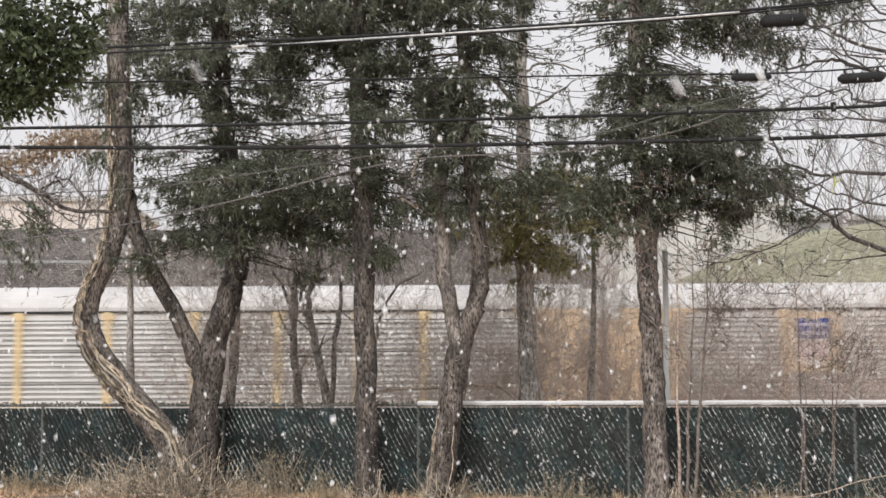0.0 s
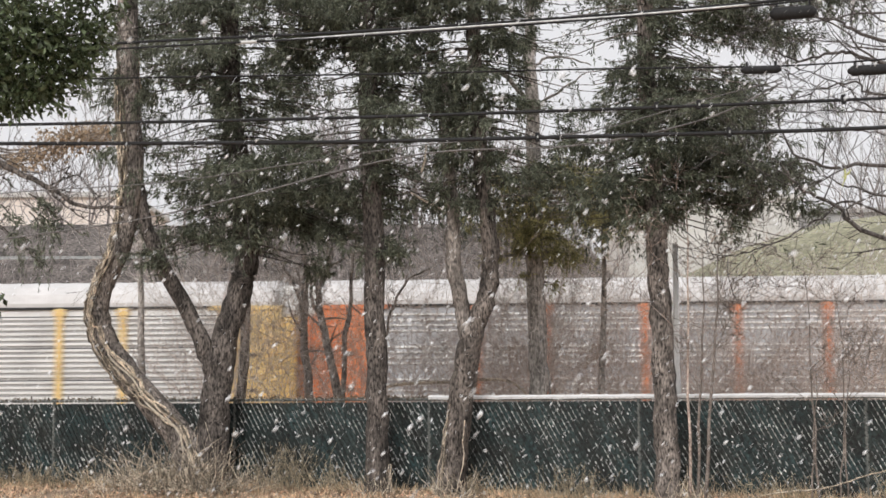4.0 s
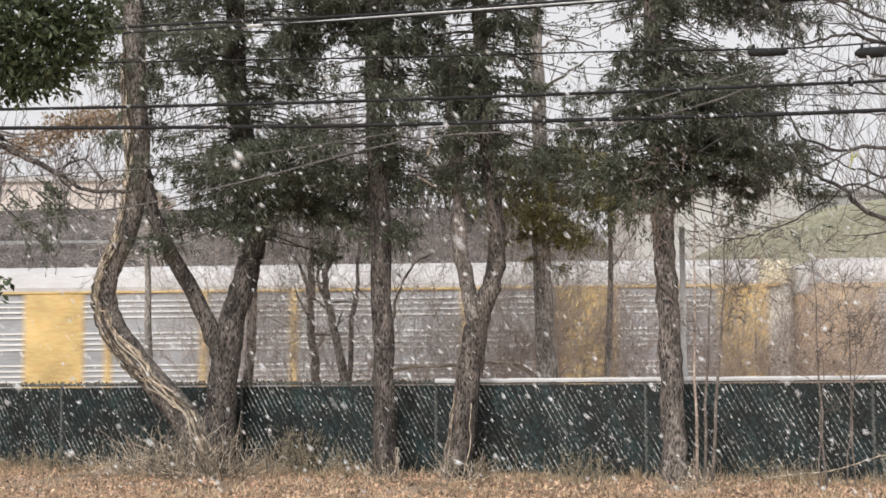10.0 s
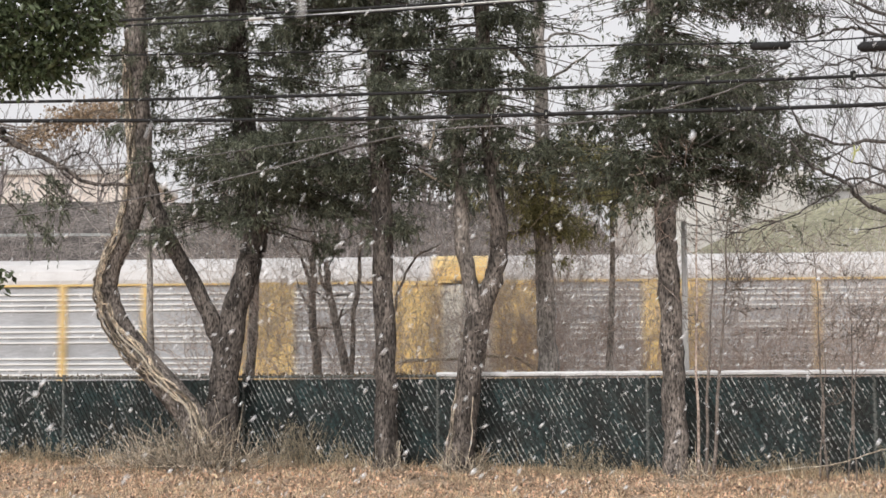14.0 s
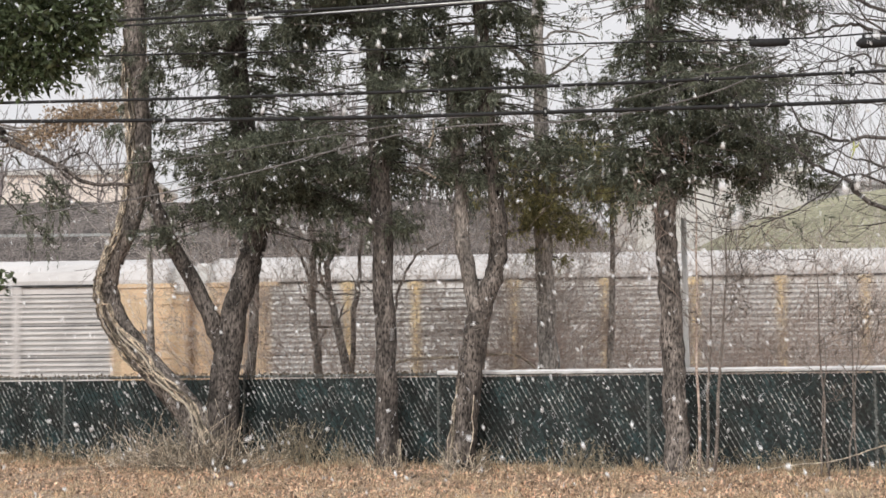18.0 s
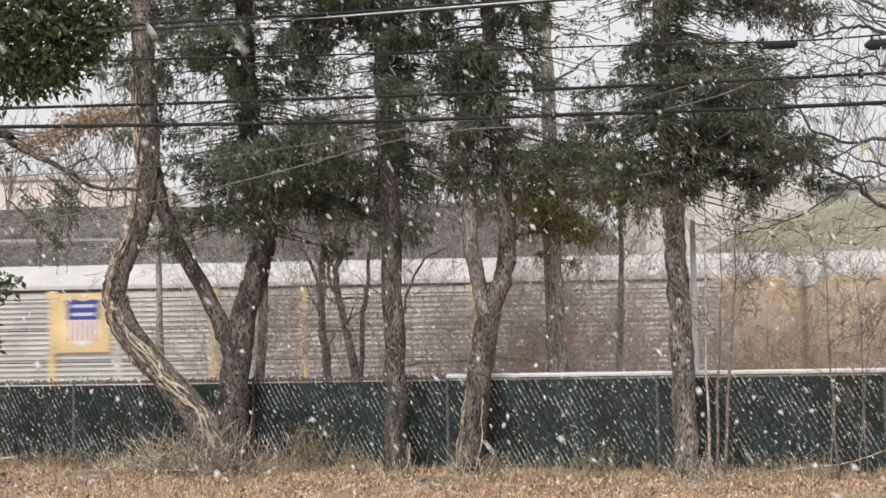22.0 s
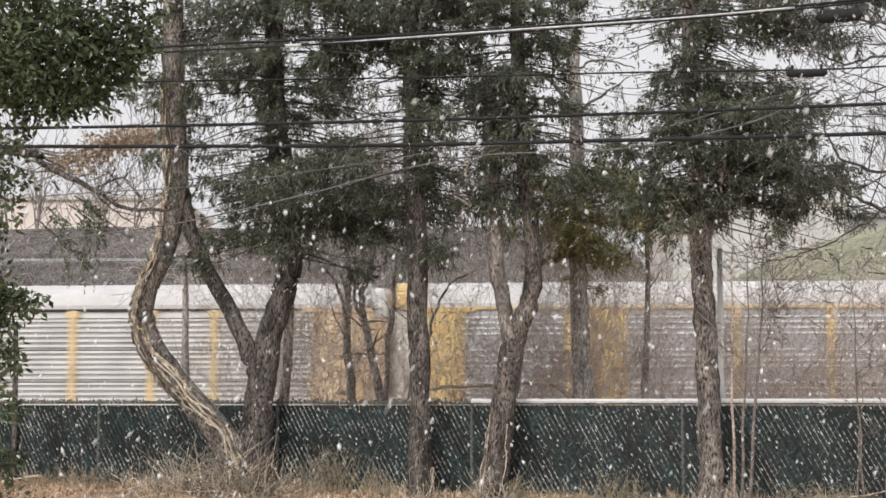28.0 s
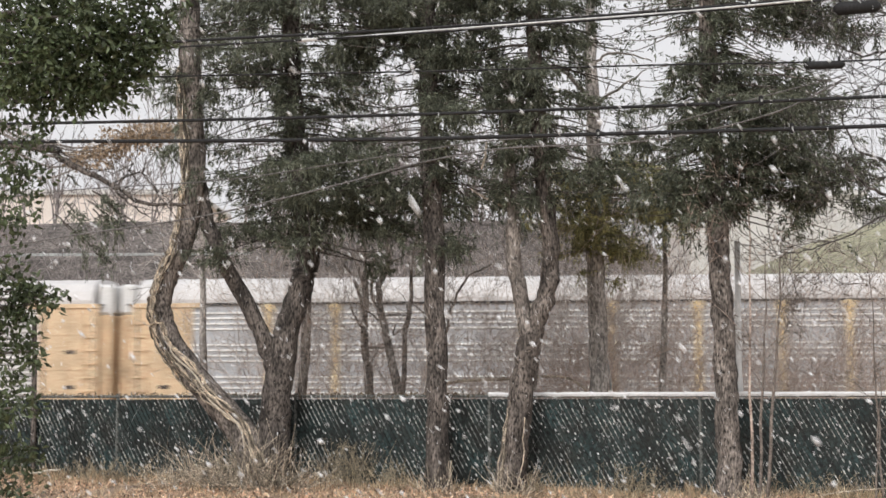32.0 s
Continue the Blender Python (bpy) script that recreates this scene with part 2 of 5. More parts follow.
def make_track():
    s = Soup()
    half = 1400
    prof = [(-2.9, -1.0), (-1.9, -0.80), (1.9, -0.80), (2.9, -1.0)]
    for x in (-half, half):
        s.v += [(x, a, b) for a, b in prof]
    s.f += [(i, i + 1, i + 5, i + 4) for i in range(3)]
    bed = tagged(part("ballast_bed", s.data(), M_ballast), "grey stone ballast bed under the railway track", "ballast", kind="structure")
    bed.matrix_world = track_pose
    bm = bmesh.new()
    for i in range(-60, 61):
        box(bm, (i * 0.6 - 0.12, -1.3, -0.86), (i * 0.6 + 0.12, 1.3, -0.77))
    sl = tagged(part("sleepers", bm, M_bark), "row of dark timber sleepers in the ballast", "sleepers", kind="stuff")
    sl.matrix_world = track_pose
    for side in (-1, 1):
        bm = bmesh.new()
        y = side * 0.755
        box(bm, (-half, y - 0.07, -0.775), (half, y + 0.07, -0.755))
        box(bm, (-half, y - 0.012, -0.755), (half, y + 0.012, -0.66))
        box(bm, (-half, y - 0.037, -0.66), (half, y + 0.037, -0.62))
        r = tagged(part("rail", bm, M_rail), "worn steel railway rail on timber sleepers", "rail", kind="structure")
        r.matrix_world = track_pose


make_track()
GAPS = [34.2, 5.57, -23.48, -52.18, -80.89, -109.19, -138.31, -167.01, -195.21, -223.31, -252.37, -280.71, -308.36, -337.01, -365.51, -393.6, -422.2]
PAINT = {}


def paint(kind, color, vary=0.12, rough=0.5):
    if kind not in PAINT:
        PAINT[kind] = mat(kind, color, rough, vary=vary, scale=0.9, fine=16, bump=0.08, each=0.06)
    return PAINT[kind]


YELLOW = paint("railway_yellow", (0.74, 0.53, 0.225), 0.2)
FADED = paint("faded_yellow", (0.73, 0.56, 0.31), 0.2)
OCHRE = paint("faded_ochre", (0.66, 0.495, 0.325), 0.2)
CREAM = paint("faded_cream", (0.78, 0.69, 0.50), 0.15)
ORANGE = paint("safety_orange", (0.66, 0.215, 0.085), 0.2)
GREY = paint("galvanised_side", (0.72, 0.715, 0.70), 0.16, 0.5)
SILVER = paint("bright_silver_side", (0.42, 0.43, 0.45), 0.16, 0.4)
DULL = paint("dull_grey_side", (0.64, 0.615, 0.60), 0.2, 0.6)
ZBOT, ZEAVE, ZTOP = 0.72, 4.37 + 0.62, 5.17 + 0.62
WIDE = 1.5
PANELS = {}


def ribbed_panel(length, bold, side):
    """A side screen of thin steel: groups of bold white ribs, or close ribs with dark seams a metre apart."""
    key = (round(length, 2), bold, side.name)
    if key in PANELS:
        return PANELS[key]
    prof, mats, top, low = [(0, ZEAVE - 0.10)], [], ZEAVE - 0.10, ZBOT + 0.2

    def step(y, z, m):
        prof.append((y, z))
        mats.append(m)

    z, k = top - 0.20, 0
    step(0, z, 0)
    while z > low + 0.6:
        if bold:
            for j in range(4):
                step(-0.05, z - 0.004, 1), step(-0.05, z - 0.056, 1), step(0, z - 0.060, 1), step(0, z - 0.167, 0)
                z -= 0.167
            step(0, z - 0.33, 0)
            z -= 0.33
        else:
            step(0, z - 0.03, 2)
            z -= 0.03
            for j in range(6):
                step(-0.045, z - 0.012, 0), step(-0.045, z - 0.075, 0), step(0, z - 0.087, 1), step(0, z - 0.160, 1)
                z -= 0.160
    step(0, low, 0)
    s = Soup()
    for x in (0, length):
        s.v += [(x, -WIDE + 0.05 + a, b) for a, b in prof]
    n = len(prof)
    s.f = [(i + 1, n + i + 1, n + i, i) for i in range(n - 1)]
    me = bpy.data.meshes.new("side_panel")
    me.from_pydata(s.v, [], s.f)
    for m in (side, M_rib if bold else M_valley_shade, M_under):
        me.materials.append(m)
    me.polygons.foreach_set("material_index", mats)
    PANELS[key] = me
    return me


def mesh_of(bm, material):
    me = bpy.data.meshes.new("m")
    bm.to_mesh(me)
    bm.free()
    me.materials.append(material)
    return me


def wheel_mesh():
    bm = bmesh.new()
    turn = Matrix.Rotation(radians(90), 4, "X")
    bmesh.ops.create_cone(bm, cap_ends=True, segments=20, radius1=0.455, radius2=0.455, depth=0.03, matrix=Matrix.Translation((0, 0.05, 0)) @ turn)
    bmesh.ops.create_cone(bm, cap_ends=True, segments=20, radius1=0.42, radius2=0.42, depth=0.11, matrix=turn)
    bmesh.ops.create_cone(bm, cap_ends=True, segments=12, radius1=0.12, radius2=0.12, depth=0.2, matrix=turn)
    return mesh_of(bm, M_under)


def frame_mesh():
    bm = bmesh.new()
    for y in (-1.0, 1.0):
        box(bm, (-1.25, y - 0.08, 0.30), (1.25, y + 0.08, 0.62), 0.04)
    box(bm, (-0.25, -1.1, 0.34), (0.25, 1.1, 0.72), 0.04)
    return mesh_of(bm, M_under)


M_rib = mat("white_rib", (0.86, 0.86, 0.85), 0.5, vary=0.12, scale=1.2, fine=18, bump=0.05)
# valleys between close ribs: darker grey, their shade put into the colour
M_valley_shade = mat("shaded_grey_valley", (0.40, 0.395, 0.39), 0.6, vary=0.2, scale=1.0, fine=18, bump=0.05)
WHEEL, BOGIE = wheel_mesh(), frame_mesh()


def roof_mesh(length, inset):
    """A rounded steel roof with cross seams."""
    prof = [(-WIDE, ZEAVE - 0.02), (-WIDE - 0.02, ZEAVE + 0.10), (-WIDE + 0.06, ZEAVE + 0.38), (-WIDE + 0.22, ZEAVE + 0.60), (-WIDE + 0.50, ZTOP - 0.07), (-0.55, ZTOP), (0.55, ZTOP)]
    prof = prof + [(-a, b) for a, b in prof[4::-1]]
    s, n, x = Soup(), len(prof), inset
    xs = []
    while x < length - inset:
        xs += [(x, 0), (x + 0.55, 0), (x + 0.57, 0.018), (x + 0.63, 0.018)]
        x += 0.65
    xs.append((length - inset, 0))
    for x, up in xs:
        s.v += [(min(x, length - inset), a * (1 + up * 0.6), b + up) for a, b in prof]
    for i in range(len(xs) - 1):
        s.f += [(i * n + k, (i + 1) * n + k, (i + 1) * n + k + 1, i * n + k + 1) for k in range(n - 1)]
    s.f += [tuple(range(n)), tuple(range((len(xs) - 1) * n, len(xs) * n))[::-1]]
    return s.data()


def shield_sign(car, x, z, hue, faded=False):
    """A railway's badge on a framed plate, as plain shapes."""
    y = -WIDE - 0.06
    part("badge_plate", boxed((x, y, z), (x + 1.75, y + 0.05, z + 1.85), bevel=0.01), hue, car, "yellow painted badge plate")
    blue, white, red = paint("badge_blue", (0.035, 0.06, 0.26)), paint("badge_white", (0.78, 0.78, 0.76)), paint("badge_red", (0.46, 0.15, 0.17))
    bm = bmesh.new()
    pts = [(0.38, 1.02), (0.38, 1.40), (0.32, 1.62), (0.60, 1.66), (0.87, 1.60), (1.15, 1.66), (1.43, 1.62), (1.37, 1.40), (1.37, 1.02)]
    bm.faces.new([bm.verts.new((x + a, y - 0.008, z + b)) for a, b in pts])
    part("badge_top", bm, blue, car, "blue badge field")
    for zz in (1.14, 1.40):
        part("badge_bar", boxed((x + 0.49, y - 0.016, z + zz), (x + 1.26, y - 0.009, z + zz + 0.10)), paint("badge_lavender", (0.55, 0.54, 0.70)), car, "white bar")
    bm = bmesh.new()
    pts = [(0.38, 1.02), (1.37, 1.02), (1.37, 0.60), (1.26, 0.36), (0.87, 0.20), (0.48, 0.36), (0.38, 0.60)]
    bm.faces.new([bm.verts.new((x + a, y - 0.008, z + b)) for a, b in pts][::-1])
    part("badge_field", bm, white, car, "white badge field")
    for k in range(0 if faded else 6):
        part("badge_stripe", boxed((x + 0.44 + k * 0.155, y - 0.016, z + 0.36), (x + 0.50 + k * 0.155, y - 0.009, z + 1.0)), red, car, "red stripe")


def make_car(length, side, trim, endpaint, style, signs=(), hood=None):
    """A closed vehicle-carrier wagon; origin at its leading end on the rail, body running back along -x (built 0..length)."""
    car = new("railway_wagon")
    hood = hood or trim
    L = length
    bm = boxed((0.35, -WIDE + 0.12, 0.62), (L - 0.35, WIDE - 0.12, 0.98), bevel=0.03)
    part("underframe", bm, M_under, car)
    part("floor_deck", boxed((0.3, -WIDE + 0.06, 0.98), (L - 0.3, WIDE - 0.06, 1.08)), M_under, car)
    for x in (-0.35, L - 0.35):
        part("coupler", boxed((x, -0.12, 0.62), (x + 0.7, 0.12, 0.92), bevel=0.04), M_under, car)
    for x in (3.4, L - 3.4):
        b = again("bogie", BOGIE, car, pose(x, 0, 0))
        for dx in (-0.85, 0.85):
            for y in (-0.755, 0.755):
                w = again("wheel", WHEEL, b, pose(dx, y, 0.42, 0, 0, 0 if y < 0 else 180))
    part("roof", roof_mesh(L, 0.62 if style == "plain" else 0.97), M_roof, car, "snow-dusted white steel roof")
    # solid panels and folding doors at both ends
    wide = 1.92 if style == "plain" else 1.35
    inset = 0.45 if style == "plain" else 0.85
    for k, x in enumerate((inset, L - inset - wide)):
        part("end_panel", boxed((x, -WIDE - 0.005, ZBOT), (x + wide, -WIDE + 0.05, ZEAVE - 0.04), bevel=0.015), endpaint, car)
        part("end_panel", boxed((x, WIDE - 0.05, ZBOT), (x + wide, WIDE + 0.005, ZEAVE - 0.04), bevel=0.015), endpaint, car)
        part("panel_rim", boxed((x - (0.30 if k else 0.02), -WIDE - 0.06, ZEAVE - 0.16), (x + wide + (0.02 if k else 0.30), -WIDE - 0.007, ZEAVE - 0.02), bevel=0.01), endpaint, car)
        for xx in (x, x + wide - 0.15):
            part("panel_stile", boxed((xx, -WIDE - 0.04, ZBOT), (xx + 0.15, -WIDE - 0.008, ZEAVE - 0.17), bevel=0.01), endpaint, car)
        # thin dark strips stand in for the shadow line beside each stile
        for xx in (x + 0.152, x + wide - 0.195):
            part("panel_groove_shade", boxed((xx, -WIDE - 0.016, ZBOT), (xx + 0.045, -WIDE - 0.0065, ZEAVE - 0.17)), M_bark, car, "dark strip for the shade in the groove beside the stile")
        part("panel_seam", boxed((x + wide * 0.48, -WIDE - 0.03, ZBOT), (x + wide * 0.48 + 0.05, -WIDE - 0.008, ZEAVE - 0.17), bevel=0.01), endpaint, car)
        if style == "plain":
            for hz in (2.3, 3.4):
                part("latch_plate", boxed((x + wide * 0.45, -WIDE - 0.03, hz), (x + wide * 0.62, -WIDE - 0.008, hz + 0.12), bevel=0.01), M_bark, car, "dark latch plate")
            lx = x + 0.02 if k == 0 else x + wide - 0.50
            part("ladder_stile", boxed((lx + (0.46 if k == 0 else 0.0), -WIDE - 0.07, ZBOT), (lx + (0.50 if k == 0 else 0.04), -WIDE - 0.042, ZEAVE - 0.3)), endpaint, car)
            for j in range(9):
                part("ladder_rung", boxed((lx, -WIDE - 0.09, ZBOT + 0.25 + j * 0.42), (lx + 0.48, -WIDE - 0.07, ZBOT + 0.29 + j * 0.42)), endpaint, car)
            for hz in (1.6, 2.9, 4.0):
                part("panel_batten", boxed((x + 0.16, -WIDE - 0.022, hz), (x + wide - 0.16, -WIDE - 0.007, hz + 0.05)), endpaint, car)
    if style == "band":
        for x in (0.83, L - 0.96):
            part("end_post", boxed((x - 0.12 if x < 1 else x + 0.13, -WIDE + 0.02, 1.0), (x if x < 1 else x + 0.25, WIDE - 0.02, ZEAVE - 0.04), bevel=0.03), trim, car)
        for x in (0.02, L - 0.72):
            part("end_door", boxed((x, -WIDE + 0.16, 1.0), (x + 0.70, WIDE - 0.16, ZEAVE - 0.10), bevel=0.06), M_end_white, car, "white ribbed end door")
            for k in range(6):
                a = x + 0.04 + k * 0.113
                part("door_rib", boxed((a, -WIDE + 0.10, 1.05), (a + 0.05, -WIDE + 0.155, ZEAVE - 0.16)), CREAM if k % 2 else M_end_white, car)
        for x in (0.05, L - 0.97):
            part("roof_hood", roof_mesh(0.92, 0.0), hood, car, "painted ribbed roof end").matrix_basis = pose(x, 0, 0.012)
            for k in range(6):
                a = x + 0.06 + k * 0.145
                part("hood_rib", boxed((a, -WIDE - 0.045, ZEAVE + 0.02), (a + 0.05, -WIDE + 0.04, ZEAVE + 0.40), bevel=0.015), hood, car)
    else:
        for x in (0.02, L - 0.50):
            part("end_door", boxed((x, -WIDE + 0.16, 1.0), (x + 0.48, WIDE - 0.16, ZEAVE - 0.36), bevel=0.06), endpaint, car)
            part("door_hood", boxed((x, -WIDE + 0.12, ZEAVE - 0.355), (x + 0.48, WIDE - 0.12, ZEAVE + 0.60), bevel=0.08), M_end_white, car, "white hood over the end door")
            xx = 0.13 if x < 1 else L - 0.21
            for dx in (-0.10, 0.0, 0.10):
                part("door_rib", boxed((xx + dx, -WIDE + 0.10, 1.05), (xx + dx + 0.04, -WIDE + 0.155, ZEAVE - 0.40)), endpaint, car)
    if style == "band":
        for x in (6.2, L - 6.2):
            part("solid_panel", boxed((x - 0.95, -WIDE - 0.03, ZBOT), (x + 0.95, -WIDE + 0.02, ZEAVE - 0.10), bevel=0.02), trim, car)
    # side screens between posts
    x0, x1 = inset + wide, L - inset - wide
    cuts = [x0] + sorted(L + 0.1 - d for d in (5.5, 7.5, 10.0, 12.6, 15.3, 18.1, 21.1, 23.2)) + [x1]
    bold = style == "band" or side is SILVER
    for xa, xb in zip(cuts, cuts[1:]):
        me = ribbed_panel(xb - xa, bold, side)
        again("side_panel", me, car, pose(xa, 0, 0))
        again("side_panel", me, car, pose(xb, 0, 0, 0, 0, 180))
    post_me = mesh_of(boxed((-0.105, -WIDE - 0.09, ZBOT), (0.105, -WIDE + 0.04, ZEAVE - 0.06), bevel=0.02), trim)
    cap_me = mesh_of(boxed((-0.19, -WIDE - 0.095, ZEAVE - 0.30), (0.19, -WIDE - 0.01, ZEAVE - 0.09), bevel=0.02), trim)
    plain_me = mesh_of(boxed((-0.09, -WIDE - 0.075, ZBOT), (0.09, -WIDE + 0.04, ZEAVE - 0.06), bevel=0.02), side)

    def painted(i):
        return side is not DULL or i % 3 != 1

    for i, x in enumerate(cuts[1:-1]):
        if style == "band" and min(abs(x - 6.2), abs(L - 6.2 - x)) < 1.35:
            continue
        again("post", post_me if painted(i) else plain_me, car, pose(x, 0, 0))
        again("post", post_me if painted(i) else plain_me, car, pose(x, 0, 0, 0, 0, 180))
        if style == "plain" and painted(i):
            again("post_cap", cap_me, car, pose(x, 0, 0))
    for sd in (-1, 1):
        y0, y1 = sorted((sd * (WIDE - 0.06), sd * (WIDE + 0.04)))
        part("eave_rail", boxed((0.3, y0, ZEAVE - 0.09), (L - 0.3, y1, ZEAVE - 0.02), bevel=0.01), trim if style == "band" else M_under, car)
        part("sill", boxed((0.3, y0, ZBOT - 0.05), (L - 0.3, y1, ZBOT + 0.22), bevel=0.02), side, car)
    for what, x in signs:
        if what == "shield":
            shield_sign(car, x, 3.0, trim)
        elif what == "pale_shield":
            shield_sign(car, x, 3.0, trim, True)
        elif what == "plate":
            part("sign_plate", boxed((x, -WIDE - 0.07, 2.92), (x + 2.3, -WIDE - 0.02, 3.85), bevel=0.01), OCHRE, car, "ochre name plate with dark letters as bars")
            for k in range(3):
                part("letter_bar", boxed((x + 0.25 + k * 0.65, -WIDE - 0.078, 3.10), (x + 0.72 + k * 0.65, -WIDE - 0.071, 3.66)), M_under, car, "dark letter bar")
        elif what == "white":
            part("notice_frame", boxed((x, -WIDE - 0.10, 2.95), (x + 1.88, -WIDE - 0.03, 4.88), bevel=0.02), trim, car, "broad yellow sign frame")
            part("notice_plate", boxed((x + 0.42, -WIDE - 0.12, 3.25), (x + 1.46, -WIDE - 0.101, 4.62), bevel=0.01), M_end_white, car, "white notice plate")
            part("notice_bar", boxed((x + 0.88, -WIDE - 0.128, 3.22), (x + 0.97, -WIDE - 0.121, 4.66)), OCHRE, car, "faded brown bar")
            part("notice_bar", boxed((x + 0.43, -WIDE - 0.133, 3.98), (x + 1.45, -WIDE - 0.129, 4.03)), M_under, car, "thin dark bar")
        elif what == "marks":
            for k in range(7):
                a = x + k * 0.27
                part("paint_mark", boxed((a, -WIDE - 0.022, 3.22 + 0.06 * (k % 3)), (a + 0.19, -WIDE - 0.012, 3.40 + 0.06 * (k % 2))), M_under, car, "black painted mark")
            part("paint_mark", boxed((x + 0.1, -WIDE - 0.022, 4.0), (x + 1.3, -WIDE - 0.012, 4.06)), M_under, car, "black painted mark")
        elif what == "stripe":
            part("red_bar", boxed((x, -WIDE - 0.05, 3.22), (x + 1.25, -WIDE - 0.02, 3.50)), paint("signal_red", (0.62, 0.10, 0.05)), car, "red painted bar")
            part("dark_bar", boxed((x, -WIDE - 0.05, 3.14), (x + 1.25, -WIDE - 0.02, 3.20)), M_under, car, "dark painted bar")
        elif what == "ad":
            part("notice_plate", boxed((x, -WIDE - 0.05, 2.95), (x + 2.2, -WIDE - 0.02, 3.70), bevel=0.01), OCHRE, car, "faded ochre notice plate")
            part("notice_bar", boxed((x + 0.3, -WIDE - 0.058, 3.25), (x + 1.9, -WIDE - 0.051, 3.42)), M_beige, car, "pale lettering bar")
    return car


# leading end first; the wagons run past one after another
FLEET = [
    (DULL, OCHRE, OCHRE, "plain", [("shield", 23.2)], "dull grey vehicle wagon with ochre ends and blue badge"),
    (GREY, FADED, OCHRE, "plain", [], "grey ribbed vehicle wagon with yellow posts and ochre ends"),
    (SILVER, ORANGE, ORANGE, "plain", [], "silver ribbed vehicle wagon with bright orange posts and ends"),
    (GREY, YELLOW, YELLOW, "plain", [], "grey ribbed vehicle wagon with yellow posts and ends"),
    (DULL, FADED, OCHRE, "plain", [("white", 23.2)], "dull grey vehicle wagon with yellow-framed white notice"),
    (SILVER, YELLOW, YELLOW, "band", [], "silver vehicle wagon with yellow band and cream roof ends"),
    (SILVER, YELLOW, YELLOW, "band", [("marks", 20.6)], "silver vehicle wagon with yellow band and black marks"),
    (SILVER, YELLOW, YELLOW, "band", [], "bright silver vehicle wagon with wide yellow panels"),
    (GREY, FADED, OCHRE, "plain", [("marks", 20.9)], "grey ribbed vehicle wagon with black paint marks"),
    (DULL, FADED, OCHRE, "plain", [("ad", 21.3)], "dull grey vehicle wagon with faded ochre plate"),
    (DULL, FADED, OCHRE, "plain", [("shield", 23.1)], "dull grey vehicle wagon with blue and white badge"),
    (DULL, FADED, OCHRE, "plain", [("pale_shield", 23.2)], "weathered grey vehicle wagon with badge near its end"),
    (SILVER, YELLOW, YELLOW, "band", [("stripe", 9.1)], "silver vehicle wagon with yellow roof ends and red bar"),
    (GREY, FADED, OCHRE, "plain", [("plate", 21.2)], "grey ribbed vehicle wagon with ochre name plate"),
    (SILVER, FADED, OCHRE, "plain", [], "bright silver vehicle wagon with ochre ends"),
    (GREY, FADED, OCHRE, "plain", [], "grey ribbed vehicle wagon with wide ochre end"),
]
WAGONS = []
for i, (side, trim, ends, style, signs, label) in enumerate(FLEET):
    length = GAPS[i] - GAPS[i + 1] - 0.2
    # mirrored lengthwise: built with its leading end at x = 0 running to -x
    car = make_car(length, side, trim, ends, style, [(w, length + 0.1 - x) for w, x in signs], CREAM if "cream" in label else None)
    tagged(car, label, "train wagon", "wagons of the passing train")
    WAGONS.append((car, GAPS[i] - 0.10 - length))


def train_s(t):
    """Metres run along the track since the start: a slowly slackening freight train."""
    return 12.033 * t - 0.00322 * t * t


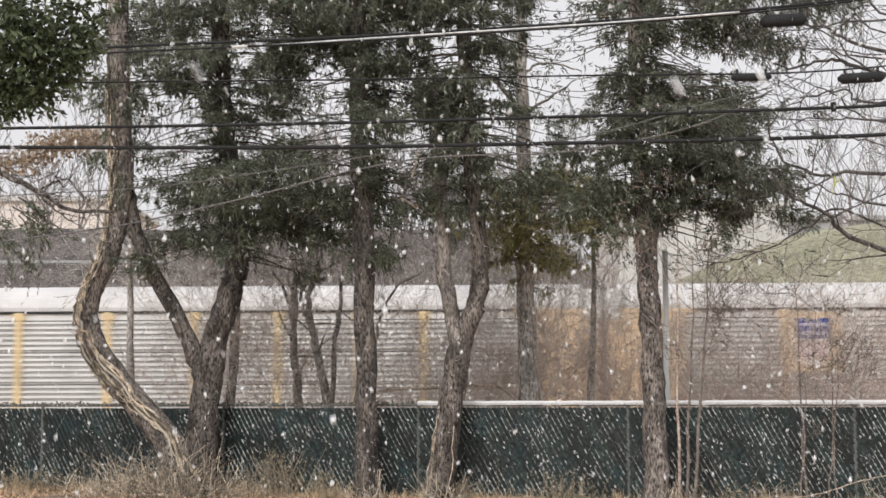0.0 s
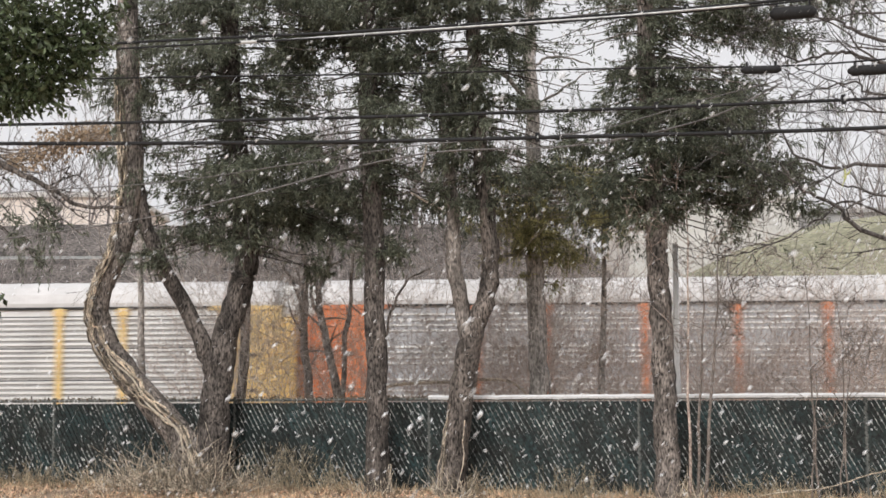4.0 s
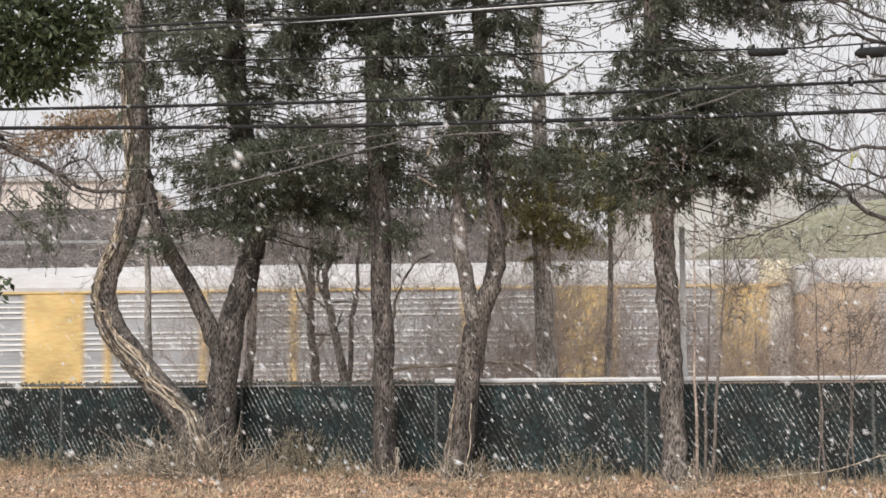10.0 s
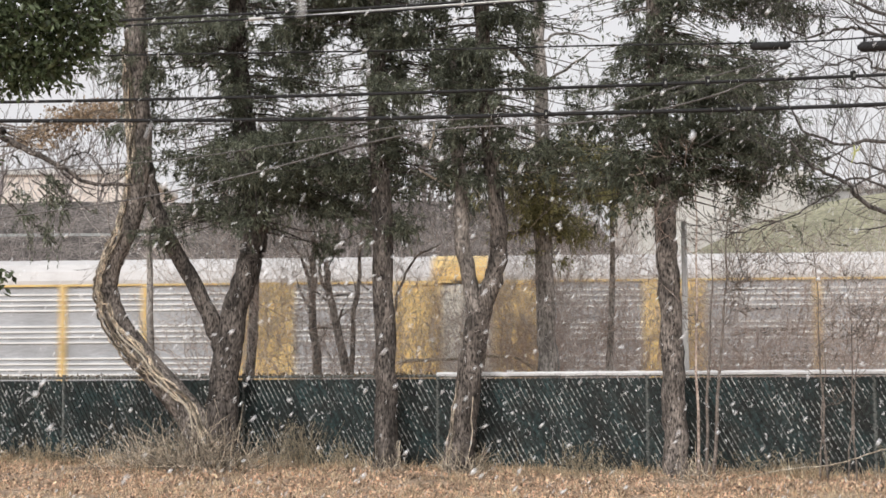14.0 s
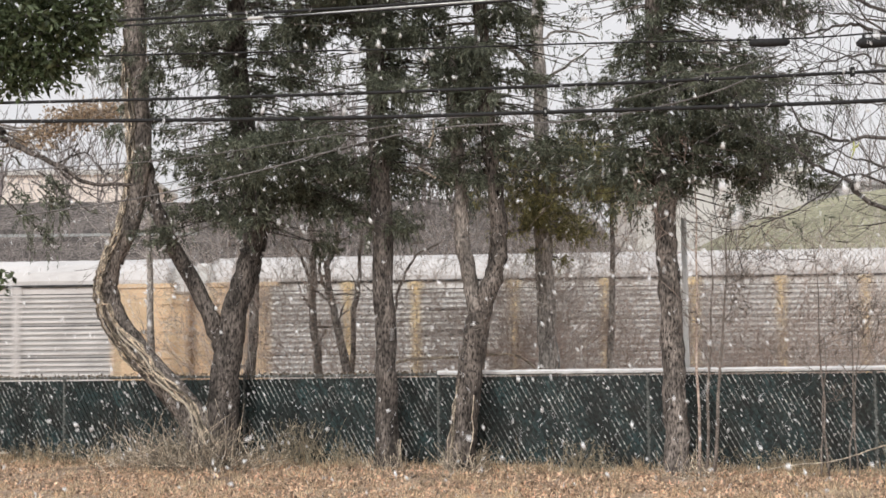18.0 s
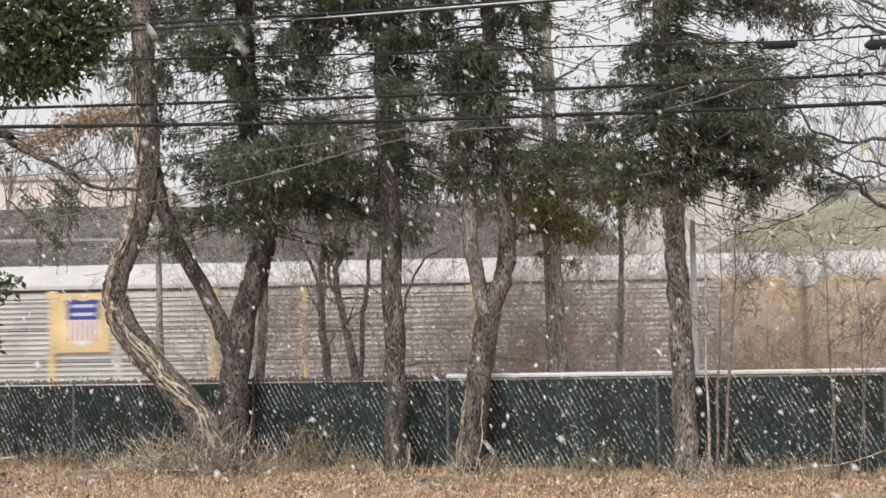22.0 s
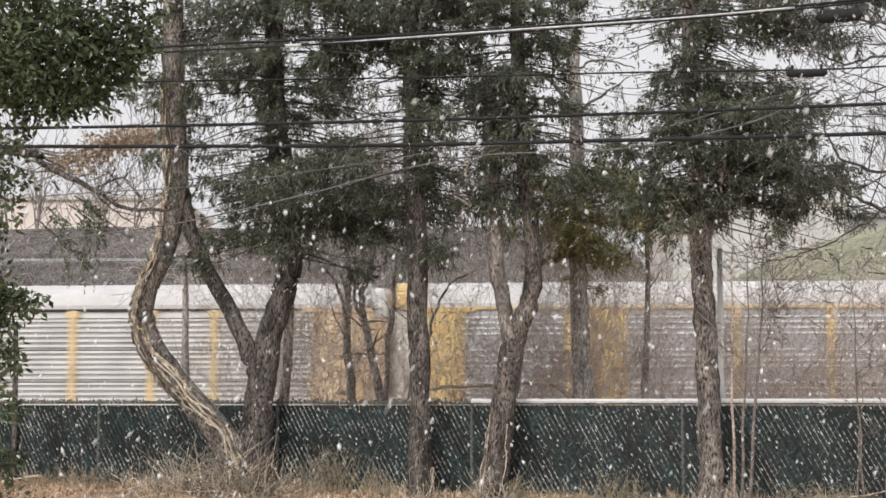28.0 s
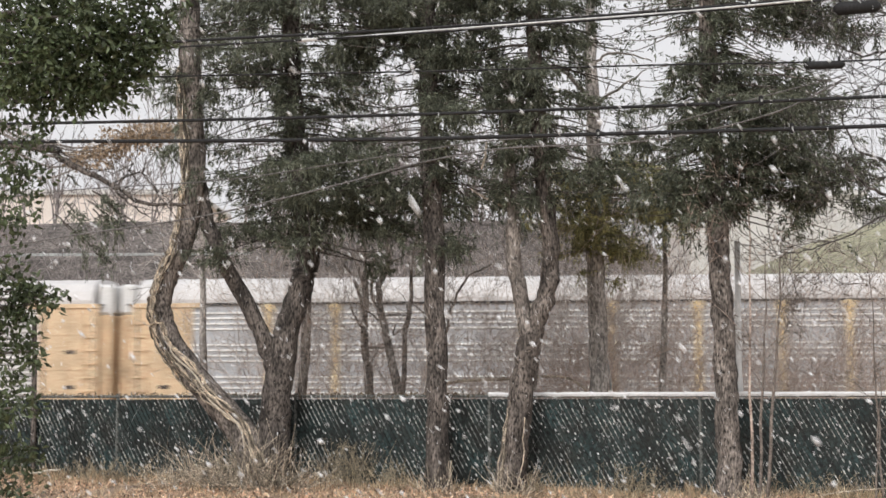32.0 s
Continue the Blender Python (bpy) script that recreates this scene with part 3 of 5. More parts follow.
# ---- fence ----
def make_fence():
    u = Vector((1, -0.298, 0)).normalized()
    turn = math.degrees(math.atan2(u.y, u.x))
    high, span = 1.47, 3.10
    first = -3.1 * 7
    n = 14
    x_post = -0.1
    slats, sets = Soup(), [Soup() for j in range(3)]
    lean = 0.55
    k = -int(high * lean / 0.075) - 1
    while k * 0.075 < span:
        a = k * 0.075
        z0, z1 = 0.04, high - 0.04
        p0, p1 = a + (high - z0) * lean, a + (high - z1) * lean
        # clip the sloping slat to the bay
        lo, hi = max(min(p0, p1), 0.03), min(max(p0, p1), span - 0.03)
        if hi - lo > 0.02:
            za, zb = high - (hi - a) / lean, high - (lo - a) / lean
            w, i = 0.026, len(slats.v)
            b = random.uniform(-0.006, 0.006)
            slats.v += [(hi - w, b, za), (hi + w, b - 0.004, za), (lo + w, b - 0.004, zb), (lo - w, b, zb), (hi - w, b + 0.012, za), (hi + w, b + 0.012, za), (lo + w, b + 0.012, zb), (lo - w, b + 0.012, zb)]
            slats.f += [(i, i + 1, i + 2, i + 3), (i + 7, i + 6, i + 5, i + 4), (i + 1, i + 5, i + 6, i + 2), (i, i + 3, i + 7, i + 4)]
            r = random.uniform(0.0078, 0.0108)
            # the strand weaves: each link comes forward between two crossings
            for j, wires in enumerate(sets):
                z = math.ceil(za / 0.062) * 0.062 + (0.031 if k % 2 else 0.0)
                while z < zb - 0.01:
                    x, e = lo + (hi - lo) * (zb - z) / (zb - za), random.uniform(0.020, 0.034)
                    if random.random() < 0.72 + 1.3 * noise.noise(Vector((x * 1.5, z * 2.2, 7.0 * j))):
                        wires.tube([(x + 0.030 + e * lean, -0.004, z - e), (x + 0.032, -0.018, z), (x + 0.030 - e * lean, -0.004, z + e)], [r * 0.5, r * random.uniform(0.7, 1.2), r * 0.5], 4)
                    z += 0.062
        k += 1
    for k in range(-6, 12):
        wires = sets[k % 3]
        a = k * 0.30
        lo, hi = max(a, 0.03), min(a + high * lean, span - 0.03)
        if hi - lo > 0.05:
            wires.tube([(lo, -0.022, 0.05 + (lo - a) / lean * 0.97), (hi, -0.022, 0.05 + (hi - a) / lean * 0.97)], [0.0014] * 2, 3)
    backing = Soup()
    backing.v = [(0.02, 0.02, 0.02), (span - 0.02, 0.02, 0.02), (span - 0.02, 0.02, high - 0.05), (0.02, 0.02, high - 0.05), (0.02, 0.03, 0.02), (span - 0.02, 0.03, 0.02), (span - 0.02, 0.03, high - 0.05), (0.02, 0.03, high - 0.05)]
    backing.f = [(0, 1, 2, 3), (7, 6, 5, 4), (3, 2, 6, 7), (0, 4, 5, 1)]
    cling = Soup()
    for i in range(60):
        c = Vector((random.uniform(0.05, span - 0.05), -0.024, random.uniform(0.1, high - 0.05)))
        r = random.uniform(0.005, 0.013)
        cling.tube([c + Vector((r, 0, -1.4 * r)), c, c + Vector((-r, 0, 1.4 * r))], [r * 0.3, r, r * 0.3], 5)
    cap = Soup()
    pts = [(span * i / 24, 0.0, high + 0.022 + 0.012 * noise.noise(Vector((i * 0.7, 3, 0)))) for i in range(25)]
    cap.tube(pts, [0.034 + 0.008 * noise.noise(Vector((i * 0.9, 0, 5))) for i in range(25)], 6)
    knots = Soup()
    for i in range(41):
        x = 0.05 + i * 0.075
        knots.tube([(x, -0.02, high - 0.05), (x + 0.012, -0.028, high + 0.01), (x - 0.012, -0.02, high + 0.035)], [0.004] * 3, 3)
    litter = Soup()
    for i in range(230):
        c = Vector((random.uniform(0, span), random.uniform(-0.03, 0.03), high + 0.012 + random.uniform(0, 0.045) * max(0.1, 0.5 + noise.noise(Vector((i * 0.05, 2, 8))))))
        c.x = span * (i + random.random()) / 230
        d = rnd_dir()
        litter.blade(c, d, random.uniform(0.03, 0.08), random.uniform(0.015, 0.035), d.cross(rnd_dir()).normalized())
    fence = tagged(new("chain_link_fence"), "chain-link fence with dark green slats and snowy rail", "fence")
    meshes = None
    for i in range(n):
        s = first + i * span
        x, y = x_post + u.x * s, fence_y(x_post) + u.y * s
        m = pose(x, y, ground_z(x, y) * 0.5 - 0.02, 0, 0, turn)
        m.translation.z = 0.0
        if meshes is None:
            obs = [part("slat_screen", slats.data(), M_slat, fence), part("wire_mesh", sets[0].data(), M_wire, fence, "galvanised diamond wire mesh"), part("backing_screen", backing.data(), M_slat, fence), part("wire_edging", knots.data(), M_wire, fence),
                   part("top_rail", tube_of([(0, 0.012, high), (span, 0.012, high)], 0.021), M_post, fence), part("clinging_snow", cling.data(), M_snow, fence, "flecks of snow caught in the mesh"), part("post", tube_of([(0, 0.03, -0.1), (0, 0.03, high + 0.05)], 0.030), M_post, fence)]
            obs[0]["kind"] = obs[1]["kind"] = obs[3]["kind"] = obs[5]["kind"] = "stuff"
            meshes = [(o.name.split(".")[0], o.data) for o in obs]
            weave = [obs[1].data]
            for j in (1, 2):
                me = bpy.data.meshes.new("wire_mesh")
                me.from_pydata(sets[j].v, [], sets[j].f)
                me.materials.append(M_wire)
                weave.append(me)
            for o in obs:
                o.matrix_basis = m
            sn = part("snow_cap", cap.data(), M_snow, fence, "white snow lying on the rail")
            sn.matrix_basis = m
            meshes.append(("snow_cap", sn.data))
            li = part("rail_litter", litter.data(), M_weed_dark, fence, "dead leaf scraps caught along the rail")
            li.matrix_basis = m
            meshes.append(("rail_litter", li.data))
        else:
            for name, me in meshes:
                if (name == "snow_cap" and x < -0.3) or (name == "rail_litter" and x > -0.3):
                    continue
                ob = again(name, weave[i % 3] if name == "wire_mesh" else me, fence, m)
                if name in ("rail_litter", "slat_screen", "wire_mesh", "wire_edging", "clinging_snow"):
                    ob["kind"] = "stuff"


def tube_of(pts, r, sides=10):
    s = Soup()
    s.tube(pts, [r] * len(pts), sides)
    return s.data()


make_fence()


# ---- conifers and bare trees along the fence ----
# thin spots where the sky shows through the crowns: x, z, half width, half height
THIN = [(1.95, 6.4, 0.62, 0.75), (2.25, 7.0, 0.75, 0.75), (-1.33, 5.25, 0.38, 0.45), (1.55, 5.3, 0.3, 0.35), (-3.74, 5.62, 0.50, 0.62), (-2.59, 5.50, 0.22, 0.2), (-1.24, 5.30, 0.28, 0.52), (-4.12, 4.4, 0.3, 0.35), (-0.36, 5.9, 0.2, 0.3), (-0.20, 4.55, 0.22, 0.2), (-1.87, 6.35, 0.25, 0.16), (-1.50, 6.2, 0.42, 0.65), (-4.05, 6.15, 0.18, 0.3), (-2.55, 5.45, 0.32, 0.4), (-2.0, 5.75, 0.25, 0.3), (-1.33, 5.15, 0.30, 0.25), (2.03, 6.15, 0.45, 0.35), (2.15, 4.75, 0.35, 0.22), (4.36, 5.85, 0.30, 0.16), (4.95, 5.2, 0.22, 0.4), (2.2, 7.0, 0.5, 0.4), (4.79, 3.72, 0.62, 0.36), (3.94, 4.0, 0.1, 0.2), (3.78, 6.35, 0.2, 0.16)]


def open_air(p, solid=False):
    if not solid and (noise.noise(Vector((p.x * 1.5, p.y * 0.35, p.z * 2.1))) < -0.15 or noise.noise(Vector((p.x * 7.0, p.y * 1.2, p.z * 8.0 + 40))) < -0.17):
        return True
    return any(((p.x - x) / a) ** 2 + ((p.z - z) / b) ** 2 < 1 for x, z, a, b in THIN)


def bough(soup, wood, p, azim, length, droop, dense=1.0, size=1.0, solid=False):
    """A spruce bough: a limb that sinks and lifts again, flat fans of needle twigs on both sides, and a few hanging tassels."""
    d = Vector((math.cos(azim), math.sin(azim), 0.12))
    n = max(4, int(length / 0.17))
    pts, q = [p.copy()], p.copy()
    for i in range(n):
        u = (i + 1) / n
        e = Vector((d.x, d.y, 0.16 - droop * 0.8 * math.sin(u * 2.7) + 0.2 * noise.noise(p * 2 + Vector((u * 3, 0, 0)))))
        e.normalize()
        q = q + e * (length / n)
        pts.append(q.copy())
    wood.tube(pts, [0.011 * (1 - 0.85 * i / n) + 0.003 for i in range(n + 1)], 4, closed=False)
    side = Vector((-d.y, d.x, 0)).normalized()
    for i in range(1, n + 1):
        u = i / n
        for s in (-1, 1):
            if random.random() < 0.18 + 0.2 * (u < 0.25):
                continue
            reach = length * 0.30 * (1.0 - 0.75 * abs(u - 0.45)) + 0.07
            tw = side * (s * random.uniform(0.5, 1.0)) + d * random.uniform(0.4, 1.0)
            tw.z = random.uniform(-0.55, 0.05)
            tw.normalize()
            m = max(2, int(reach / 0.052))
            for j in range(m):
                a = pts[i] + tw * (reach * (j + random.random()) / m)
                if open_air(a, solid) and random.random() < 0.96:
                    continue
                for c in range(int(6.5 * dense + random.random())):
                    dd = (tw * 0.8 + rnd_dir() * 0.75 + Vector((0, 0, -0.22))).normalized()
                    soup.blade(a + rnd_dir() * 0.045, dd, random.uniform(0.06, 0.125) * size, random.uniform(0.014, 0.028) * size, dd.cross(rnd_dir()).normalized())
                if random.random() < 0.10 + 0.22 * (u > 0.75):
                    hang = random.uniform(0.08, 0.30) * size * (0.6 + droop)
                    h = Vector((random.uniform(-0.3, 0.3), random.uniform(-0.3, 0.3), -1)).normalized()
                    k = max(3, int(hang / 0.022))
                    for c in range(k):
                        dd = (h + rnd_dir() * 0.5).normalized()
                        soup.blade(a + h * (hang * c / k) + rnd_dir() * 0.02, dd, random.uniform(0.06, 0.11) * size, random.uniform(0.014, 0.025) * size, dd.cross(rnd_dir()).normalized())


def along(pts, z):
    for a, b in zip(pts, pts[1:]):
        if a[2] <= z <= b[2]:
            u = (z - a[2]) / max(1e-6, b[2] - a[2])
            return Vector(a).lerp(Vector(b), u)
    return Vector(pts[-1])


def conifer(name, trunk, radii, z0, z1, reach, count, label, category, foliage, bark, droop=0.55, extra=(), right=1.0, left=1.0, dense=1.0, stem=None, front=2, thick=()):
    tree = tagged(new(name), label, category, "trees along the fence")
    wood = Soup()
    pts, rad = bend(trunk, radii, 7)
    wood.tube(pts, rad, 12, rough=0.10)
    for ex_pts, ex_rad in extra:
        p2, r2 = bend(ex_pts, ex_rad, 6)
        if stem:
            fork = Soup()
            fork.tube(p2, r2, 10, rough=0.10)
            smooth(part("stem", fork.data(), stem, tree))
        else:
            wood.tube(p2, r2, 10, rough=0.10)
    limbs, crown = wood, Soup()
    tiers = max(3, int((z1 - z0) / 0.40))
    for i in range(count):
        tier = (i * tiers // count + 0.5 + random.gauss(0, 0.30)) / tiers
        z = z0 + (z1 - z0) * tier
        a = random.uniform(0, 2 * math.pi) if i % 2 else random.choice((0.0, 0.0, math.pi) if right > 1.2 else (0.0, math.pi)) + random.uniform(-0.7, 0.7)
        r = reach(z) * random.uniform(0.55, 1.2) * (right if math.cos(a) > 0 else left)
        if r > 0.15:
            bough(crown, limbs, along(pts, z), a, r, droop * random.uniform(0.6, 1.3), dense)
    # heavy layered boughs: height, direction, length
    for z, a, r in thick:
        bough(crown, limbs, along(pts, z), a, r, droop * random.uniform(0.7, 1.2), dense, solid=True)
    # short boughs on the open side, which half hide the trunk
    for i in range(count // front):
        z = z0 + 0.25 + (z1 - z0 - 0.25) * (i + random.random()) / (count // front)
        bough(crown, limbs, along(pts, z), -math.pi / 2 + random.uniform(-1.1, 1.1), random.uniform(0.35, 0.95), droop * random.uniform(0.7, 1.3), dense)
    smooth(part("trunk", limbs.data(), bark, tree))
    part("crown", crown.data(), foliage, tree)
    return tree


def ramp(*keys):
    def f(z):
        for (a, b), (c, d) in zip(keys, keys[1:]):
            if z <= c:
                return b + (d - b) * max(0.0, (z - a) / (c - a))
        return keys[-1][1]
    return f


# the leaning tree wound with dry vines
def vine_tree():
    tree = tagged(new("leaning_tree"), "crooked leaning tree wound with dry pale vines", "tree", "trees along the fence")
    trunk = [(-3.48, 23.20, -0.06), (-3.73, 23.20, 0.82), (-4.37, 23.20, 1.59), (-4.86, 23.20, 2.23), (-5.05, 23.20, 2.74), (-4.99, 23.20, 3.16), (-4.74, 23.20, 3.76), (-4.61, 23.20, 4.36), (-4.57, 23.20, 5.13), (-4.65, 23.20, 6.18), (-4.67, 23.20, 7.40), (-4.58, 23.20, 9.52)]
    pts, rad = bend(trunk, [0.28, 0.23, 0.20, 0.18, 0.17, 0.15, 0.16, 0.16, 0.17, 0.17, 0.16, 0.10], 7, wob=0.008)
    s = Soup()
    s.tube(pts, rad, 12, rough=0.08)
    t = s
    v = Soup()
    for k in range(40):
        i0 = random.randint(0, 34) if k % 4 else random.randint(36, 56)
        n = random.randint(10, 30)
        w, sp = (random.gauss(0.0, 0.34), 0.0) if k % 8 else (random.uniform(-1.4, 1.4), random.uniform(-0.25, 0.25))
        line = []
        for j in range(n):
            i = min(i0 + j, len(pts) - 2)
            d = (pts[i + 1] - pts[i]).normalized()
            a = d.cross(Vector((0.2, 1, 0.1))).normalized()
            b = d.cross(a)
            r = rad[i] * 1.03 + 0.010 + 0.05 * random.random() ** 2
            # across the bend they spread over the front, lower down they gather in one strand
            v_at = 2.15 - 1.05 * max(0.0, min(1.0, (i - 9) / 12)) + w * (0.6 + 1.1 * (14 < i < 26)) + sp * j + 0.40 * noise.noise(Vector((j * 0.45, k * 3.7, 1.0)))
            line.append(pts[i] + (a * math.cos(v_at) + b * math.sin(v_at)) * r)
        v.tube(line, [random.uniform(0.006, 0.019)] * n, 4)
    pale = Soup()
    pale.tube([pts[i] + Vector((0.05 * math.sin(i * 0.9), -rad[i] - 0.03, 0.02)) for i in range(6, 22)], [0.014] * 16, 5)
    part("pale_vine", pale.data(), M_pale_wood, tree, "pale peeled vine")
    part("vine_tangle", v.data(), M_vine, tree, "tangle of dry pale climbing vines")["kind"] = "stuff"
    for k in range(18):
        i = random.randint(36, len(pts) - 3)
        branching(t, pts[i], (rnd_dir() + Vector((0, 0, 0.3))).normalized(), random.uniform(0.5, 1.5), 0.012, 2, kids=2)
    smooth(part("trunk", t.data(), M_bark_vined, tree))


vine_tree()

# forked conifer beside it
conifer("forked_spruce", [(-3.28, 23.20, -0.06), (-3.31, 23.20, 0.69), (-3.27, 23.20, 1.62), (-3.14, 23.20, 2.38), (-2.89, 23.20, 3.23), (-2.83, 23.20, 3.91), (-3.00, 23.20, 5.12), (-3.10, 23.20, 6.33), (-3.14, 23.20, 7.73), (-3.17, 23.20, 10.76)],
        [0.30, 0.25, 0.22, 0.20, 0.19, 0.18, 0.17, 0.16, 0.14, 0.05], 3.7, 8.6, ramp((3.6, 1.3), (4.1, 1.8), (5.2, 1.85), (7.5, 2.2), (9, 1.6)), 134,
        "dark forked spruce with drooping boughs before the fence", "spruce", M_spruce, M_bark,
        extra=[([(-3.28, 23.20, 1.83), (-3.52, 23.20, 2.38), (-3.91, 23.20, 3.15), (-4.27, 23.20, 3.88), (-4.47, 23.30, 4.63), (-4.60, 23.40, 5.51)], [0.16, 0.13, 0.12, 0.11, 0.09, 0.05])], left=0.95, right=1.19)
# straight spruce
conifer("spruce", [(-0.83, 22.40, -0.03), (-0.83, 22.40, 1.02), (-0.86, 22.40, 2.33), (-0.89, 22.40, 3.64), (-0.94, 22.40, 4.89), (-0.97, 22.40, 6.14), (-0.99, 22.40, 7.50), (-1.01, 22.40, 10.59)],
        [0.20, 0.16, 0.15, 0.15, 0.145, 0.14, 0.13, 0.04], 4.1, 8.4, ramp((4.0, 1.1), (4.6, 1.7), (6, 1.8), (9, 1.8)), 98,
        "straight dark spruce trunk with drooping boughs", "spruce", M_spruce, M_bark)
# twin-stemmed tree
conifer("twin_stem_spruce", [(0.21, 22.10, -0.10), (0.26, 22.10, 0.70), (0.38, 22.10, 1.58), (0.51, 22.10, 2.30), (0.78, 22.10, 3.03), (0.80, 22.10, 3.60), (0.70, 22.10, 4.58), (0.62, 22.10, 5.90), (0.58, 22.10, 7.23), (0.58, 22.10, 10.28)],
        [0.24, 0.20, 0.17, 0.16, 0.125, 0.12, 0.12, 0.11, 0.10, 0.04], 4.4, 8.4, ramp((4.2, 1.0), (5, 1.5), (6.5, 1.6), (9, 1.6)), 92,
        "twin-stemmed spruce with rough ridged bark", "spruce", M_spruce, M_bark_brown, stem=M_bark_grey,
        extra=[([(0.49, 22.10, 2.18), (0.38, 22.10, 2.79), (0.28, 22.10, 3.44), (0.26, 22.10, 4.26), (0.20, 22.10, 5.08), (0.16, 22.10, 6.24)], [0.13, 0.11, 0.11, 0.10, 0.09, 0.05])])
twin = bpy.data.objects["twin_stem_spruce"]
for line, r in (([(-0.11, 21.90, 5.10), (-0.13, 21.85, 4.88), (-0.18, 21.80, 4.69)], 0.020), ([(-0.34, 21.90, 4.41), (-0.14, 21.90, 4.30), (0.10, 22.00, 4.18)], 0.018)):
    q, rr = bend(line, [r * 0.6, r, r * 0.7], 4, wob=0.008)
    sp = Soup()
    sp.tube(q, rr, 6)
    part("broken_branch", sp.data(), M_vine, twin, "pale broken branch")


def foot_vines(tree, line, radii, count, label):
    """Dry climbing stems that hug the foot of a trunk."""
    v = Soup()
    pts, rad = bend(line, radii, 5, wob=0.0)
    for k in range(count):
        w, n = random.uniform(-2.7, -0.4), random.randint(4, len(pts))
        run = []
        for i in range(n):
            r = rad[i] + 0.012 + 0.02 * random.random() + 0.16 * max(0.0, 1 - i / 4) ** 2 * random.random()
            u = w + 0.35 * noise.noise(Vector((i * 0.6, k * 2.3, 9)))
            run.append(pts[i] + Vector((math.cos(u) * r, math.sin(u) * r, 0)))
        v.tube(run, [random.uniform(0.005, 0.010)] * n, 4)
    part("vine_tangle", v.data(), M_vine, tree, label)["kind"] = "stuff"


foot_vines(twin, [(0.21, 22.10, -0.10), (0.26, 22.10, 0.70), (0.36, 22.10, 1.40)], [0.25, 0.20, 0.18], 10, "pale dry stems climbing the trunk foot")
foot_vines(bpy.data.objects["spruce"], [(-0.83, 22.40, -0.03), (-0.83, 22.40, 0.55)], [0.21, 0.18], 7, "few dry stems at the trunk foot")
# tall spruce by the steel pole
conifer("tall_spruce", [(3.16, 21.20, -0.14), (3.15, 21.20, 0.70), (3.13, 21.20, 1.78), (3.09, 21.20, 2.86), (3.06, 21.20, 3.64), (3.02, 21.20, 4.74), (2.98, 21.20, 5.85), (2.97, 21.20, 7.13), (2.99, 21.20, 10.06)],
        [0.20, 0.165, 0.155, 0.15, 0.145, 0.14, 0.13, 0.12, 0.04], 3.85, 8.4, ramp((3.7, 1.2), (4.3, 1.55), (4.9, 1.72), (5.7, 1.66), (6.1, 1.35), (6.35, 1.2), (6.7, 1.9), (8.6, 2.0)), 150,
        "tall spruce with broad drooping boughs by a steel pole", "spruce", M_spruce, M_bark_vined, right=1.28, left=0.76,
        thick=[(4.35 + 0.13 * i, random.uniform(-0.75, 0.45), random.uniform(1.3, 1.95)) for i in range(13)])
# olive conifer behind the fence
conifer("cedar", [(1.72, 25.20, 0.57), (1.67, 25.20, 1.67), (1.66, 25.20, 2.95), (1.64, 25.20, 4.07), (1.63, 25.20, 5.75), (1.60, 25.20, 7.46), (1.60, 25.20, 9.08)],
        [0.17, 0.155, 0.15, 0.14, 0.12, 0.09, 0.04], 3.5, 5.4, ramp((3.5, 0.35), (4.1, 0.9), (4.7, 1.5), (5.4, 1.1)), 64,
        "olive-green cedar with hanging foliage behind the fence", "cedar", M_cedar, M_bark_hazed, droop=0.4, right=1.2, left=0.7, thick=[(4.55 + 0.05 * i, random.uniform(-0.5, 0.3), random.uniform(0.9, 1.5)) for i in range(11)],
        extra=[([(1.65, 25.20, 6.04), (1.43, 25.00, 6.47), (1.10, 24.80, 6.76), (0.91, 24.70, 6.79)], [0.05, 0.04, 0.03, 0.015]), ([(1.63, 25.20, 6.22), (2.03, 25.00, 6.46), (2.48, 24.80, 6.74)], [0.03, 0.02, 0.01]), ([(1.62, 25.20, 6.89), (1.95, 25.00, 7.07), (2.57, 24.80, 6.88)], [0.03, 0.02, 0.01])])
# filling conifers further back
for nm, line, zz, rr, cnt in (
        ("back_spruce", [(-3.35, 26.50, 0.96), (-3.23, 26.50, 4.06), (-3.54, 26.50, 7.02), (-3.59, 26.50, 11.05)], (5.2, 10.0), 2.2, 24),
        ("back_spruce", [(-0.98, 26.80, 0.93), (-1.06, 26.80, 4.06), (-1.16, 26.80, 7.06), (-1.17, 26.80, 11.13)], (4.4, 10.0), 1.9, 23),
        ("back_spruce", [(0.50, 26.00, 0.93), (0.88, 26.00, 3.97), (0.75, 26.00, 6.87), (0.72, 26.00, 10.82)], (4.8, 10.0), 1.5, 18),
        ("back_spruce", [(3.68, 25.00, 0.92), (3.62, 25.00, 3.84), (3.53, 25.00, 6.63), (3.55, 25.00, 10.44)], (5.2, 9.4), 1.5, 14)):
    conifer(nm, line, [0.09, 0.085, 0.07, 0.03], zz[0], zz[1], ramp((0, rr), (10, rr)), cnt, "dark spruce standing further back by the railway", "spruce", M_spruce, M_bark_grey)


